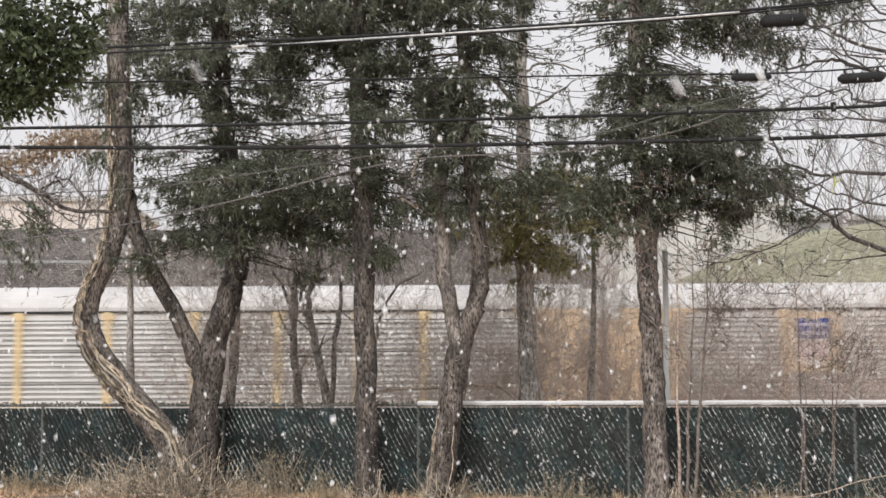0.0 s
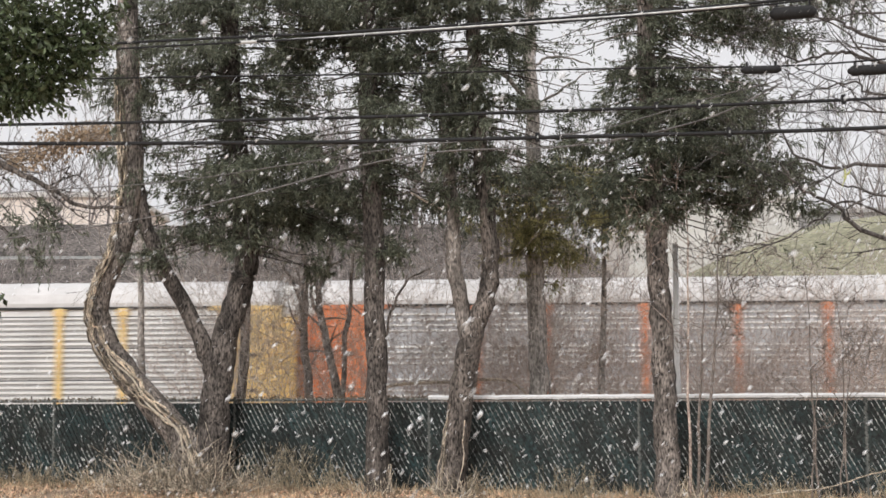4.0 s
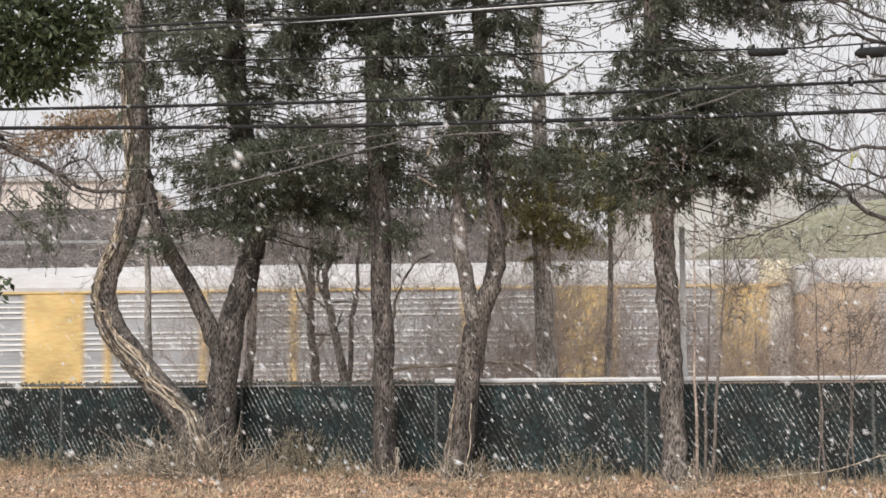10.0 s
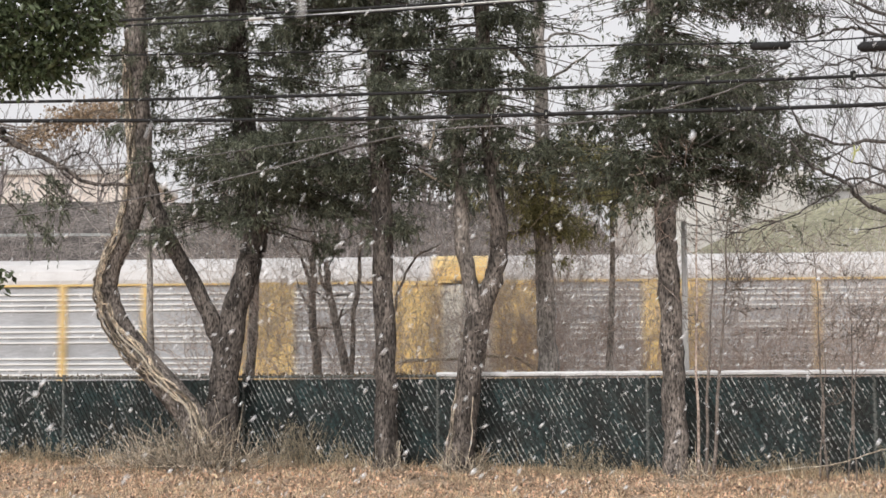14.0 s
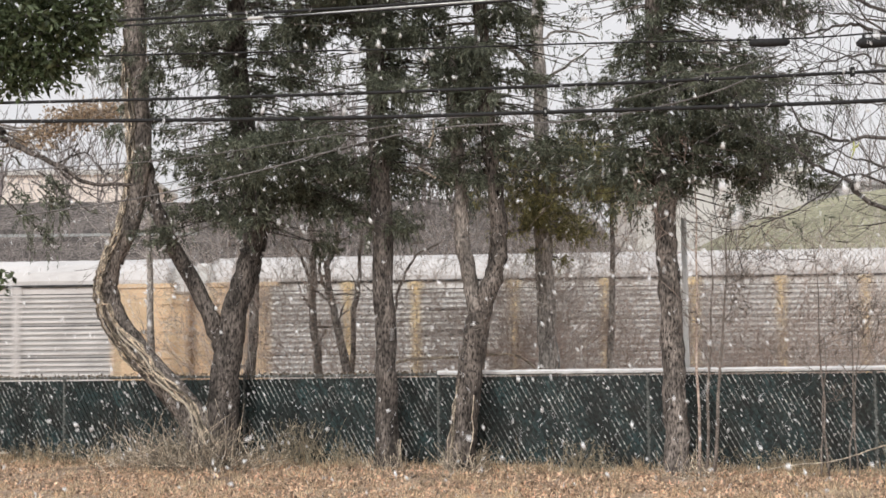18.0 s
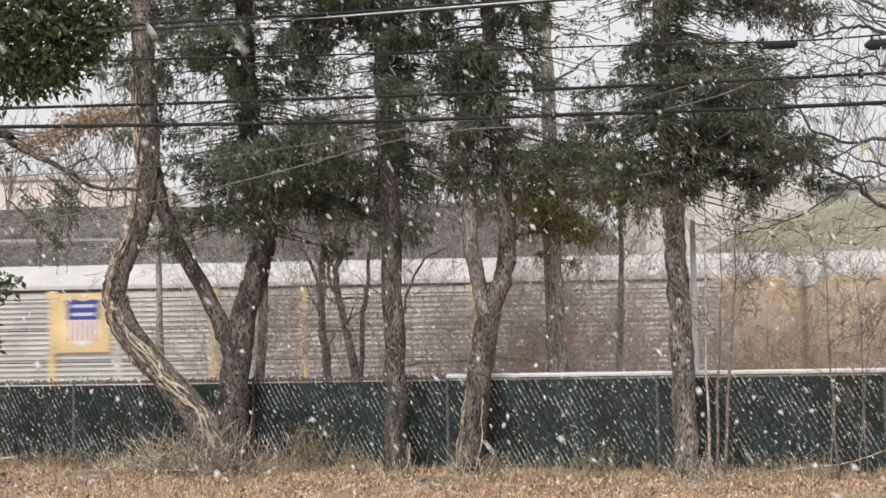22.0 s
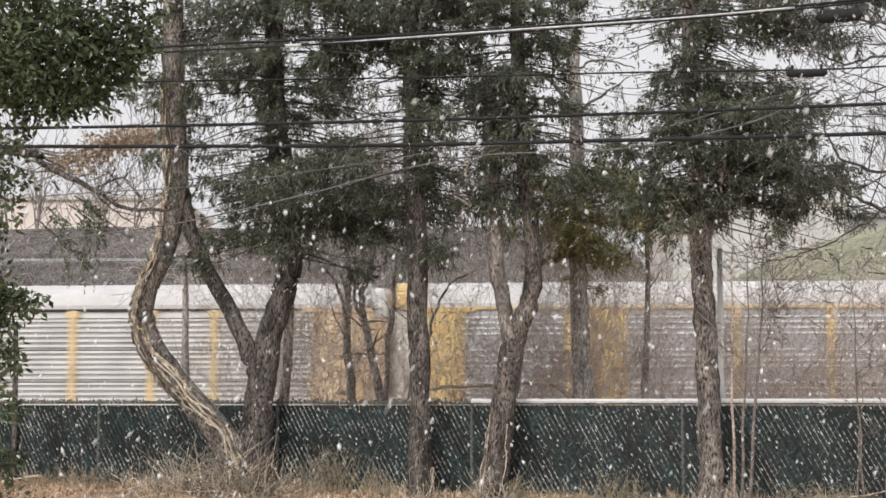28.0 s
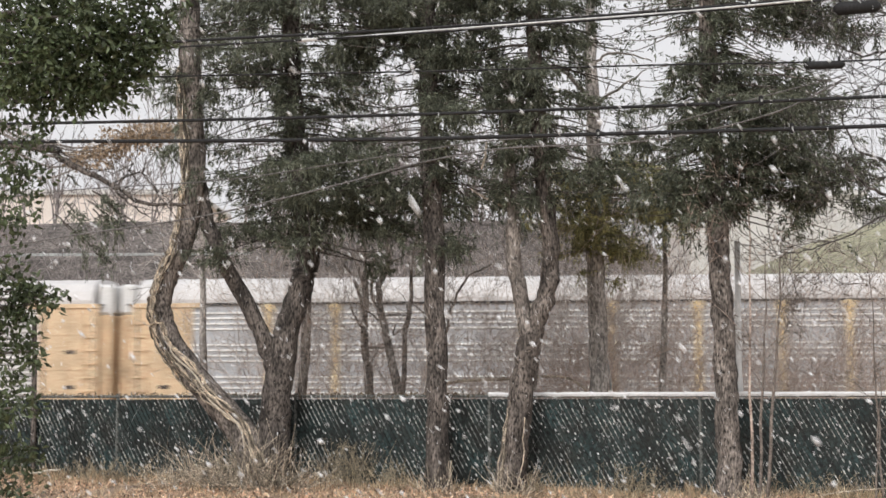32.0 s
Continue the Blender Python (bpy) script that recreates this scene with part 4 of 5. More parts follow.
# ---- bare saplings behind and before the fence ----
def bare_tree(name, base, top, radius, label, level=3, kids=3, limbs=8, low=0.35, bark=None, reach=1.0, group="bare saplings"):
    tree = tagged(new(name), label, "sapling", group)
    base, top = Vector(base), Vector(top)
    s = Soup()
    n = 9
    pts = [base.lerp(top, i / n) + Vector((0.05 * noise.noise(base + Vector((0, 0, i * 0.8))), 0, 0)) for i in range(n + 1)]
    s.tube(pts, [radius * (1 - 0.75 * i / n) for i in range(n + 1)], 7, rough=0.08)
    for k in range(limbs):
        t = Soup()
        u = low + (1 - low) * (k + random.random()) / limbs
        p = along(pts, base.z + (top.z - base.z) * u)
        d = Vector((random.choice((-1, 1)) * random.uniform(0.4, 1), random.uniform(-0.6, 0.6), random.uniform(0.3, 0.9))).normalized()
        branching(t, p, d, reach * random.uniform(0.5, 1.1), max(0.006, radius * 0.35 * (1.1 - u)), level, kids=kids, min_r=0.0035)
        smooth(part("branch", t.data(), bark or M_bark_pale, tree))
    smooth(part("trunk", s.data(), bark or M_bark_pale, tree))
    return tree


bare_tree("sapling", (-5.10, 27.00, 0.57), (-5.19, 27.00, 6.63), 0.085, "slim grey bare sapling behind the fence", limbs=7, low=0.55, bark=M_bark_hazed)


def crooked(lines, label):
    """A crooked bare tree: bent stems with twigs along their upper part."""
    tree = tagged(new("sapling"), label, "sapling", "bare saplings")
    for line, r in lines:
        t = Soup()
        q, rr = bend(line, [r * (1 - 0.6 * i / (len(line) - 1)) for i in range(len(line))], 6, wob=0.02)
        t.tube(q, rr, 7, rough=0.1)
        for i in range(8, len(q), 2):
            branching(t, q[i], (rnd_dir() + Vector((0, 0, 0.5))).normalized(), random.uniform(0.4, 0.9), max(0.007, rr[i] * 0.4), 3, kids=2, min_r=0.0038)
        smooth(part("stem", t.data(), M_bark_hazed, tree))


crooked([([(-2.11, 27.00, 0.54), (-2.20, 27.00, 1.68), (-2.29, 27.00, 2.61), (-2.26, 27.00, 3.69), (-2.31, 27.00, 4.79)], 0.095), ([(-2.29, 27.00, 2.90), (-2.47, 27.00, 3.50), (-2.69, 27.00, 3.85)], 0.04)], "crooked grey bare tree behind the fence")
crooked([([(-1.52, 26.60, 0.55), (-1.75, 26.60, 2.00), (-1.96, 26.60, 2.85), (-2.00, 26.60, 3.33), (-1.84, 26.60, 3.76), (-1.89, 26.60, 4.54)], 0.085), ([(-1.96, 26.60, 2.85), (-2.13, 26.60, 3.27), (-2.04, 26.60, 3.86)], 0.04)], "crooked many-stemmed bare tree behind the fence")
crooked([([(-1.65, 27.40, 0.52), (-1.60, 27.40, 2.45), (-1.49, 27.40, 3.16), (-1.47, 27.40, 3.82), (-1.34, 27.40, 4.73)], 0.055), ([(-0.95, 27.20, 1.71), (-0.85, 27.40, 2.71), (-0.54, 27.20, 3.49), (-0.04, 27.20, 3.79)], 0.035)], "thin crooked bare tree behind the fence")
bare_tree("sapling", (2.75, 26.00, 0.53), (2.95, 26.00, 6.07), 0.075, "slim bare tree with a low side branch", limbs=9, low=0.5, bark=M_bark_hazed)
bare_tree("sapling", (3.42, 21.00, -0.05), (3.46, 21.00, 4.63), 0.024, "thin bare sapling before the fence", limbs=7, low=0.45, bark=M_brushwood)
bare_tree("sapling", (3.51, 21.00, -0.05), (3.69, 21.00, 3.46), 0.026, "thin bare sapling before the fence", limbs=8, low=0.45, reach=0.8)
bare_tree("sapling", (3.59, 20.90, -0.05), (3.89, 20.90, 3.60), 0.030, "thin bare sapling before the fence", limbs=11, low=0.5, reach=0.8)
bare_tree("sapling", (4.98, 20.30, -0.02), (4.89, 20.30, 3.23), 0.018, "thin bare shoot before the fence", limbs=7, low=0.4, reach=0.7)
bare_tree("sapling", (4.88, 20.30, 0.06), (5.01, 20.30, 1.89), 0.014, "thin bare shoot before the fence", limbs=3, low=0.5, reach=0.4)
bare_tree("sapling", (5.21, 20.20, -0.01), (5.43, 20.20, 2.18), 0.014, "thin bare shoot before the fence", limbs=4, low=0.5, reach=0.5)
bare_tree("sapling", (5.33, 20.20, -0.02), (5.30, 20.20, 2.77), 0.014, "thin bare shoot before the fence", limbs=5, low=0.5, reach=0.6)

# steel pole beside the tall spruce
pole = tagged(part("steel_pole", tube_of([(3.56, 22.4, -0.05), (3.50, 22.40, 1.95), (3.51, 22.40, 3.70)], 0.042, 12), M_end_white), "pale painted steel pole beside the spruce trunk", "pole")
smooth(pole)


# large bare tree with long limbs
def bare_limbs():
    tree = tagged(new("bare_tree"), "large bare deciduous tree with long twiggy limbs", "tree")
    s = Soup()
    trunk = [(8.3, 19.0, 0.0), (8.2, 19.0, 2.4), (8.35, 19.1, 5.2), (8.2, 19.2, 8.5)]
    pts, rad = bend(trunk, [0.30, 0.25, 0.20, 0.10], 6)
    s.tube(pts, rad, 12, rough=0.1)
    t = s
    limbs = [([(8.25, 19.1, 5.6), (5.69, 19.00, 5.23), (5.28, 19.00, 5.38), (4.85, 19.00, 5.31), (4.50, 19.00, 5.17)], 0.022), ([(8.25, 19.1, 3.6), (5.65, 19.00, 3.95), (5.30, 19.00, 4.03), (4.96, 19.00, 4.14), (4.68, 19.00, 4.32)], 0.02),
             ([(8.25, 19.0, 2.6), (5.48, 19.00, 3.45), (5.02, 19.00, 3.82), (4.53, 19.00, 4.07), (4.30, 19.00, 4.39)], 0.036),
             ([(8.3, 19.1, 4.2), (5.48, 19.10, 4.36), (5.06, 19.10, 4.31), (4.50, 19.10, 4.51), (4.30, 19.10, 4.98)], 0.03),
             ([(8.3, 19.1, 5.0), (5.58, 19.10, 5.68), (5.13, 19.20, 5.82), (4.63, 19.20, 5.71), (4.28, 19.20, 5.86)], 0.03),
             ([(8.3, 19.1, 5.3), (5.56, 19.00, 5.94), (5.09, 19.00, 6.16), (4.53, 19.00, 6.24)], 0.03),
             ([(8.2, 19.0, 2.3), (5.49, 19.20, 3.82), (4.85, 19.20, 3.70), (4.35, 19.20, 3.44), (3.85, 19.20, 3.27), (3.43, 19.20, 3.19)], 0.018)]
    # many thin limbs that rise and fan out high up
    for z0, x1, z1, x2, z2 in ((5.2, 5.75, 5.55, 4.45, 6.35), (5.6, 5.7, 5.75, 4.35, 5.95), (5.9, 5.8, 6.1, 4.7, 6.8), (6.2, 5.9, 6.3, 5.0, 7.1), (4.6, 5.7, 4.95, 4.5, 5.55), (4.0, 5.8, 4.65, 4.6, 4.85), (6.4, 5.6, 6.25, 4.25, 6.1), (5.0, 5.6, 5.0, 4.4, 5.0)):
        limbs.append(([(8.25, 19.1, z0), (x1, 18.9, z1), (x1 * 0.5 + x2 * 0.5, 18.9, z1 * 0.4 + z2 * 0.6), (x2, 18.9, z2)], random.uniform(0.014, 0.022)))
    smooth(part("trunk", t.data(), M_bark_mid, tree))
    for p, r in limbs:
        t = Soup()
        q, rr = bend(p, [r * (1 - 0.7 * i / (len(p) - 1)) for i in range(len(p))], 6, wob=0.02)
        t.tube(q, rr, 6)
        for i in range(5, len(q), 3):
            d = ((q[i] - q[i - 1]).normalized() * 0.8 + rnd_dir() * 0.9).normalized()
            branching(t, q[i], d, random.uniform(0.5, 1.2), max(0.007, rr[i] * 0.5), 2, kids=2, min_r=0.0042)
        smooth(part("limb", t.data(), M_bark_mid, tree))


bare_limbs()
strip = Soup()
for dx, top, low in ((0.0, 4.28, 4.06), (0.07, 4.27, 4.17)):
    strip.tube([(5.08 + dx, 18.9, top), (5.08 + dx * 0.6, 18.88, (top + low) / 2), (5.04, 18.9, low)], [0.010, 0.014, 0.006], 4)
tagged(part("plastic_strip", strip.data(), mat("yellow_green_plastic", (0.52, 0.53, 0.20), 0.4, vary=0.15, scale=8, fine=40, bump=0.1)), "torn yellow-green plastic strip caught on a limb", "plastic strip")


# limb that reaches in on the other side, with hanging dead sprays
def reaching_limb():
    tree = tagged(new("ragged_spruce"), "ragged spruce with half-dead limbs and hanging sprays", "spruce")
    s = Soup()
    pts, rad = bend([(-8.4, 21.5, 0.0), (-8.4, 21.5, 3.0), (-8.5, 21.5, 7.5)], [0.26, 0.22, 0.10], 6)
    s.tube(pts, rad, 10, rough=0.1)
    t, c = s, Soup()
    for p, r in (([(-8.4, 21.5, 5.15), (-6.37, 21.50, 4.99), (-6.18, 21.50, 4.86), (-5.81, 21.50, 4.66), (-5.33, 21.50, 4.42), (-4.96, 21.50, 4.20), (-4.35, 21.50, 4.17)], 0.068),
                 ([(-5.45, 21.50, 4.48), (-5.17, 21.50, 4.20), (-4.89, 21.50, 4.01)], 0.022), ([(-5.33, 21.50, 4.44), (-5.13, 21.50, 4.72), (-5.02, 21.50, 5.00)], 0.014),
                 ([(-5.41, 21.50, 4.48), (-5.01, 21.50, 4.64), (-4.77, 21.50, 4.39), (-4.34, 21.50, 4.03)], 0.012)):
        q, rr = bend(p, [r * (1 - 0.7 * i / (len(p) - 1)) for i in range(len(p))], 6, wob=0.012)
        t.tube(q, rr, 6)
        for i in range(3, len(q), 2):
            branching(t, q[i], (rnd_dir() + Vector((0.4, 0, 0))).normalized(), random.uniform(0.2, 0.55), 0.009, 1, kids=2, min_r=0.0035)
    for k in range(12):
        a = Vector(random.choice([(-6.12, 21.50, 4.41), (-5.88, 21.50, 4.33), (-5.72, 21.50, 4.16), (-5.48, 21.50, 4.04), (-6.00, 21.50, 4.17)])) + rnd_dir() * 0.25
        bough(c, t, a, random.uniform(-0.8, 0.8), random.uniform(0.25, 0.55), 1.4, 0.7)
    for a in ((-5.65, 21.60, 3.50), (-5.74, 21.60, 3.62)):
        bough(c, t, Vector(a), 0.2, 0.16, 1.2, 1.2, 0.8)
    smooth(part("trunk", t.data(), M_bark, tree))
    part("crown", c.data(), M_spruce, tree)


reaching_limb()


# ---- broad-leaved evergreen close to the camera ----
def holly():
    tree = tagged(new("holly_tree"), "glossy dark green holly close to the viewer", "holly")
    s = Soup()
    y0 = 6.0
    pts, rad = bend([(-3.1, y0, 0.0), (-3.0, y0, 1.2), (-3.05, y0, 2.6), (-2.9, y0, 4.2)], [0.12, 0.10, 0.08, 0.03], 5)
    s.tube(pts, rad, 9, rough=0.08)
    w, c = s, Soup()

    def spray(p, r, n):
        for k in range(n):
            q = p + rnd_dir() * r * 1.08 * random.random() ** 0.4
            if noise.noise(q * 13) < -0.24:
                continue
            out = (q - p).normalized()
            for j in range(5):
                d = (rnd_dir() * 0.8 + out * 0.5 + Vector((0.1, -0.2, -0.2))).normalized()
                c.blade(q + rnd_dir() * 0.03, d, random.uniform(0.027, 0.046), random.uniform(0.013, 0.022), d.cross(rnd_dir()).normalized())

    for p, r, n in (((-1.69, 6.00, 2.85), 0.22, 190), ((-1.54, 6.00, 2.85), 0.18, 140), ((-1.43, 6.00, 2.89), 0.13, 80), ((-1.60, 6.00, 2.71), 0.13, 80), ((-1.71, 6.00, 2.67), 0.11, 60), ((-1.49, 6.00, 2.72), 0.09, 34), ((-1.40, 6.00, 2.78), 0.07, 20), ((-1.92, 6.00, 2.90), 0.25, 160), ((-1.89, 6.00, 2.69), 0.17, 90), ((-1.52, 6.00, 3.05), 0.25, 160), ((-1.81, 6.00, 3.12), 0.3, 200), ((-1.34, 6.00, 2.94), 0.06, 16), ((-1.34, 6.00, 3.12), 0.14, 60), ((-1.66, 5.9, 2.98), 0.22, 130), ((-1.80, 5.9, 2.80), 0.18, 110), ((-2.0, 6.05, 3.05), 0.24, 120),
                    ((-1.89, 6.00, 2.42), 0.14, 60), ((-1.93, 6.00, 2.25), 0.12, 50), ((-1.88, 6.00, 1.91), 0.10, 46), ((-1.81, 6.00, 1.86), 0.075, 30), ((-1.72, 6.00, 1.89), 0.035, 8), ((-1.92, 6.00, 1.74), 0.12, 60), ((-1.82, 6.00, 1.67), 0.05, 16), ((-1.89, 6.00, 1.45), 0.10, 50), ((-1.88, 6.00, 1.26), 0.09, 40), ((-1.93, 6.00, 1.11), 0.14, 60), ((-2.07, 6.00, 1.54), 0.25, 120), ((-2.12, 6.00, 1.98), 0.25, 120)):
        p = Vector(p)
        spray(p, r, int(n * 1.35))
        base = along(pts, max(0.4, min(4.0, p.z - 0.25)))
        q, rr = bend([base, base.lerp(p, 0.5) + Vector((0, 0, 0.06)), p], [0.018, 0.012, 0.004], 4, wob=0.008)
        w.tube(q, rr, 5)
    smooth(part("trunk", w.data(), M_bark_grey, tree))
    part("crown", c.data(), M_holly, tree)


holly()


# ---- overhead lines ----
def cable(name, pts, r, material, label, twist=False):
    inner = [p for p in pts if abs(p[0]) < 15]
    q, rr = bend(inner, [r] * len(inner), 8, wob=0.0)
    if pts[0] not in inner:
        q, rr = [Vector(pts[0])] + q, [r] + rr
    if pts[-1] not in inner:
        q, rr = q + [Vector(pts[-1])], rr + [r]
    s = Soup()
    s.tube(q, rr, 6)
    return tagged(smooth(part(name, s.data(), material)), label, "cable", "overhead lines", "structure")


cable("overhead_cable", [(-40, 23.0, 6.4), (-5.38, 18.60, 5.70), (-3.76, 18.40, 5.79), (-0.93, 18.00, 5.82), (1.44, 17.60, 5.87), (3.65, 17.20, 5.94), (5.00, 17.00, 6.04), (30, 13.5, 8.3)], 0.017, M_cable, "thick black overhead cable")
cable("overhead_cable", [(-40, 22.9, 6.4), (-5.36, 18.50, 5.65), (-3.74, 18.30, 5.70), (-0.93, 17.90, 5.74), (1.44, 17.50, 5.80), (3.63, 17.10, 5.88), (4.97, 16.90, 5.99), (30, 13.4, 8.3)], 0.012, M_cable, "black overhead cable")
# short pale run added as the bright highlight along the upper pair
cable("overhead_cable", [(-2.37, 18.25, 5.74), (-0.93, 17.95, 5.77), (0.59, 17.65, 5.80), (2.08, 17.40, 5.84), (3.56, 17.05, 5.88)], 0.013, M_cable_glint, "pale line for the light caught along the overhead cables")
cable("overhead_cable", [(-40, 23.2, 6.0), (-5.38, 18.60, 5.36), (-3.75, 18.40, 5.36), (-0.54, 18.00, 5.31), (1.83, 17.60, 5.27), (3.95, 17.20, 5.21), (4.97, 17.00, 5.23), (30, 13.6, 7.0)], 0.010, M_cable, "thin black overhead cable")
cable("overhead_cable", [(-40, 23.4, 5.4), (-5.37, 18.60, 4.83), (-3.27, 18.40, 4.82), (-0.94, 18.00, 4.79), (1.75, 17.60, 4.79), (3.94, 17.20, 4.79), (4.95, 17.00, 4.79), (30, 13.8, 6.0)], 0.019, M_cable, "black overhead cable")
cable("overhead_cable", [(-40, 23.5, 5.0), (-5.37, 18.60, 4.60), (-3.27, 18.40, 4.56), (-0.94, 18.00, 4.50), (1.75, 17.60, 4.48), (3.93, 17.20, 4.46), (4.94, 17.00, 4.46), (30, 13.9, 5.4)], 0.023, M_cable, "thick black overhead cable")
cable("service_cable", [(-7.76, 19.50, 3.15), (-5.53, 19.20, 3.47), (-4.15, 19.00, 3.63), (-3.34, 18.80, 3.74), (-2.07, 18.60, 4.00), (-0.90, 18.40, 4.27), (0.12, 18.20, 4.41), (1.74, 18.00, 4.45), (3.14, 17.60, 4.68), (3.97, 17.30, 5.04)], 0.010, M_cable_grey, "thin grey service cable")
cable("service_cable", [(-7.77, 19.50, 3.83), (-5.54, 19.20, 4.06), (-3.38, 18.90, 4.15), (-1.78, 18.60, 4.32), (-0.12, 18.30, 4.51), (1.75, 18.00, 4.60), (3.15, 17.60, 4.91), (3.97, 17.30, 5.07)], 0.007, M_cable_grey, "thin grey service cable")
for a, b, r, lab in (((3.80, 17.10, 5.78), (4.31, 17.00, 5.79), 0.075, "black cable splice case hanging on the line"), ((3.48, 17.20, 5.16), (3.94, 17.20, 5.17), 0.045, "black cable splice case hanging on the line"), ((4.61, 16.90, 5.08), (5.14, 16.90, 5.11), 0.06, "long black splice case hanging on the line")):
    a, b = Vector(a), Vector(b)
    s = Soup()
    pts = [a.lerp(b, u) for u in (0, 0.04, 0.10, 0.5, 0.9, 0.96, 1)]
    s.tube(pts, [r * 0.35, r * 0.6, r, r, r, r * 0.6, r * 0.35], 10)
    case = tagged(smooth(part("splice_case", s.data(), M_cable)), lab, "splice case", "overhead lines")
    for u in (0.15, 0.85):
        p = a.lerp(b, u)
        part("strap", boxed(p - Vector((0.012, 0.012, 0)), p + Vector((0.012, 0.012, r + 0.05))), M_cable, case)


for x, y, z in ((2.55, 17.45, 4.79), (3.02, 17.35, 4.79), (4.60, 17.07, 4.79), (3.35, 17.31, 4.465), (1.2, 17.70, 4.485), (2.9, 17.33, 5.90), (0.3, 17.82, 5.845), (-2.2, 18.18, 5.805)):
    clamp = tagged(part("cable_clamp", boxed((x - 0.025, y - 0.03, z - 0.045), (x + 0.025, y + 0.03, z + 0.06), bevel=0.008), M_cable), "small dark clamp on an overhead cable", "clamp", "overhead lines")
    part("bolt", boxed((x - 0.008, y - 0.05, z - 0.01), (x + 0.008, y - 0.031, z + 0.02)), M_galv, clamp)
sleeve = Soup()
sleeve.tube([(-2.29, 18.10, 5.722), (-2.18, 18.09, 5.724), (-2.10, 18.08, 5.725)], [0.020, 0.020, 0.020], 8)
tagged(smooth(part("cable_sleeve", sleeve.data(), M_end_white)), "short white sleeve on an overhead cable", "cable sleeve", "overhead lines")


# ---- land beyond the railway ----
def strip_hill(name, rows, material, label, category):
    """A bank from cross rows of (x, y, z) of equal length."""
    v, nr, nc = [], len(rows), len(rows[0])
    for r in rows:
        for x, y, z in r:
            v.append((x, y, z + 0.25 * noise.noise(Vector((x * 0.15, y * 0.15, z))) if z > -0.5 else z))
    fs = [(j * nc + i, j * nc + i + 1, (j + 1) * nc + i + 1, (j + 1) * nc + i) for j in range(nr - 1) for i in range(nc - 1)]
    return tagged(smooth(part(name, (v, fs), material)), label, category, kind="structure")


# wooded embankment
def bank_top(x):
    return 10.5 if x < 5 else max(-1.2, 10.5 - 0.35 * (x - 5) if x < 8 else 9.45 - 1.3 * (x - 8))


xs = [-160 + 4 * i for i in range(60)]
strip_hill("embankment", [[(x, 60, -1.2) for x in xs], [(x, 66, 2.0 * bank_top(x) / 10.5) for x in xs], [(x, 74, bank_top(x) * 0.7) for x in xs], [(x, 80, bank_top(x)) for x in xs], [(x, 95, bank_top(x) + 0.2) for x in xs], [(x, 125, -1.2) for x in xs]],
           M_brush, "dark brush-covered embankment beyond the railway", "embankment")
# grassy hill
xs = [8 + 2 * i for i in range(70)]


def hill_top(x):
    return ramp((8, -1.2), (11, 5.0), (14.7, 8.4), (18, 10.0), (21.3, 11.2), (25.8, 12.0), (40, 13.0), (200, 13.0))(x)


strip_hill("grass_hill", [[(x, 62, -1.2) for x in xs], [(x, 70, hill_top(x) * 0.45) for x in xs], [(x, 80, hill_top(x) * 0.85) for x in xs], [(x, 90, hill_top(x)) for x in xs], [(x, 130, hill_top(x) * 1.02) for x in xs], [(x, 170, -1.2) for x in xs]],
           M_hill, "olive grassy hillside beyond the railway", "hill")
# pale line of a guard rail on the embankment
bm = bmesh.new()
box(bm, (-60, 75.0, 8.3), (-12, 75.06, 8.44), 0.01)
rail = tagged(part("guard_rail", bm, M_galv), "long pale metal guard rail on the embankment", "guard rail")
for i in range(12):
    part("post", boxed((-59.5 + i * 4, 75.07, 5.6), (-59.36 + i * 4, 75.17, 8.4)), M_galv, rail)


def building(name, lo, hi, wall, label, rows, cols):
    b = tagged(new(name), label, "building")
    part("wall", boxed(lo, hi), wall, b)
    part("roof", boxed((lo[0] - 0.4, lo[1] - 0.4, hi[2]), (hi[0] + 0.4, hi[1] + 0.4, hi[2] + 0.5), bevel=0.05), M_beige if wall is not M_flat_roof else M_flat_roof, b)
    for r in range(rows):
        for c in range(cols):
            w = (hi[0] - lo[0]) / cols
            x, z = lo[0] + (c + 0.3) * w, lo[2] + (hi[2] - lo[2]) * (r + 0.45) / rows
            win = part("window", boxed((x, lo[1] - 0.06, z), (x + w * 0.4, lo[1] - 0.01, z + 1.4)), M_glass_dark, b)
            part("sill", boxed((x - 0.1, lo[1] - 0.18, z - 0.14), (x + w * 0.4 + 0.1, lo[1] - 0.065, z - 0.02)), M_beige, win)
    return b


building("warehouse", (19, 150, -1.2), (35.6, 175, 20.6), M_beige, "pale flat-roofed building beyond the hill", 0, 0)
building("shed", (36.2, 152, -1.2), (85, 175, 19.4), M_flat_roof, "low grey building on the hill", 0, 0)
building("long_building", (-75, 140, -1.2), (-28, 160, 19.8), M_peach, "peach-coloured building behind the embankment", 0, 0)


# far bare woods
def far_woods(name, spots, label, high=7.0, level=3):
    s = Soup()
    for x, y, z in spots:
        h = high * random.uniform(0.7, 1.2)
        branching(s, Vector((x, y, z)), Vector((random.uniform(-0.08, 0.08), 0, 1)).normalized(), h, 0.06 + 0.012 * h, level, spread=0.45, lift=0.35, kids=4, min_r=0.014)
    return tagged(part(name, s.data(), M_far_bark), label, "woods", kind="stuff")


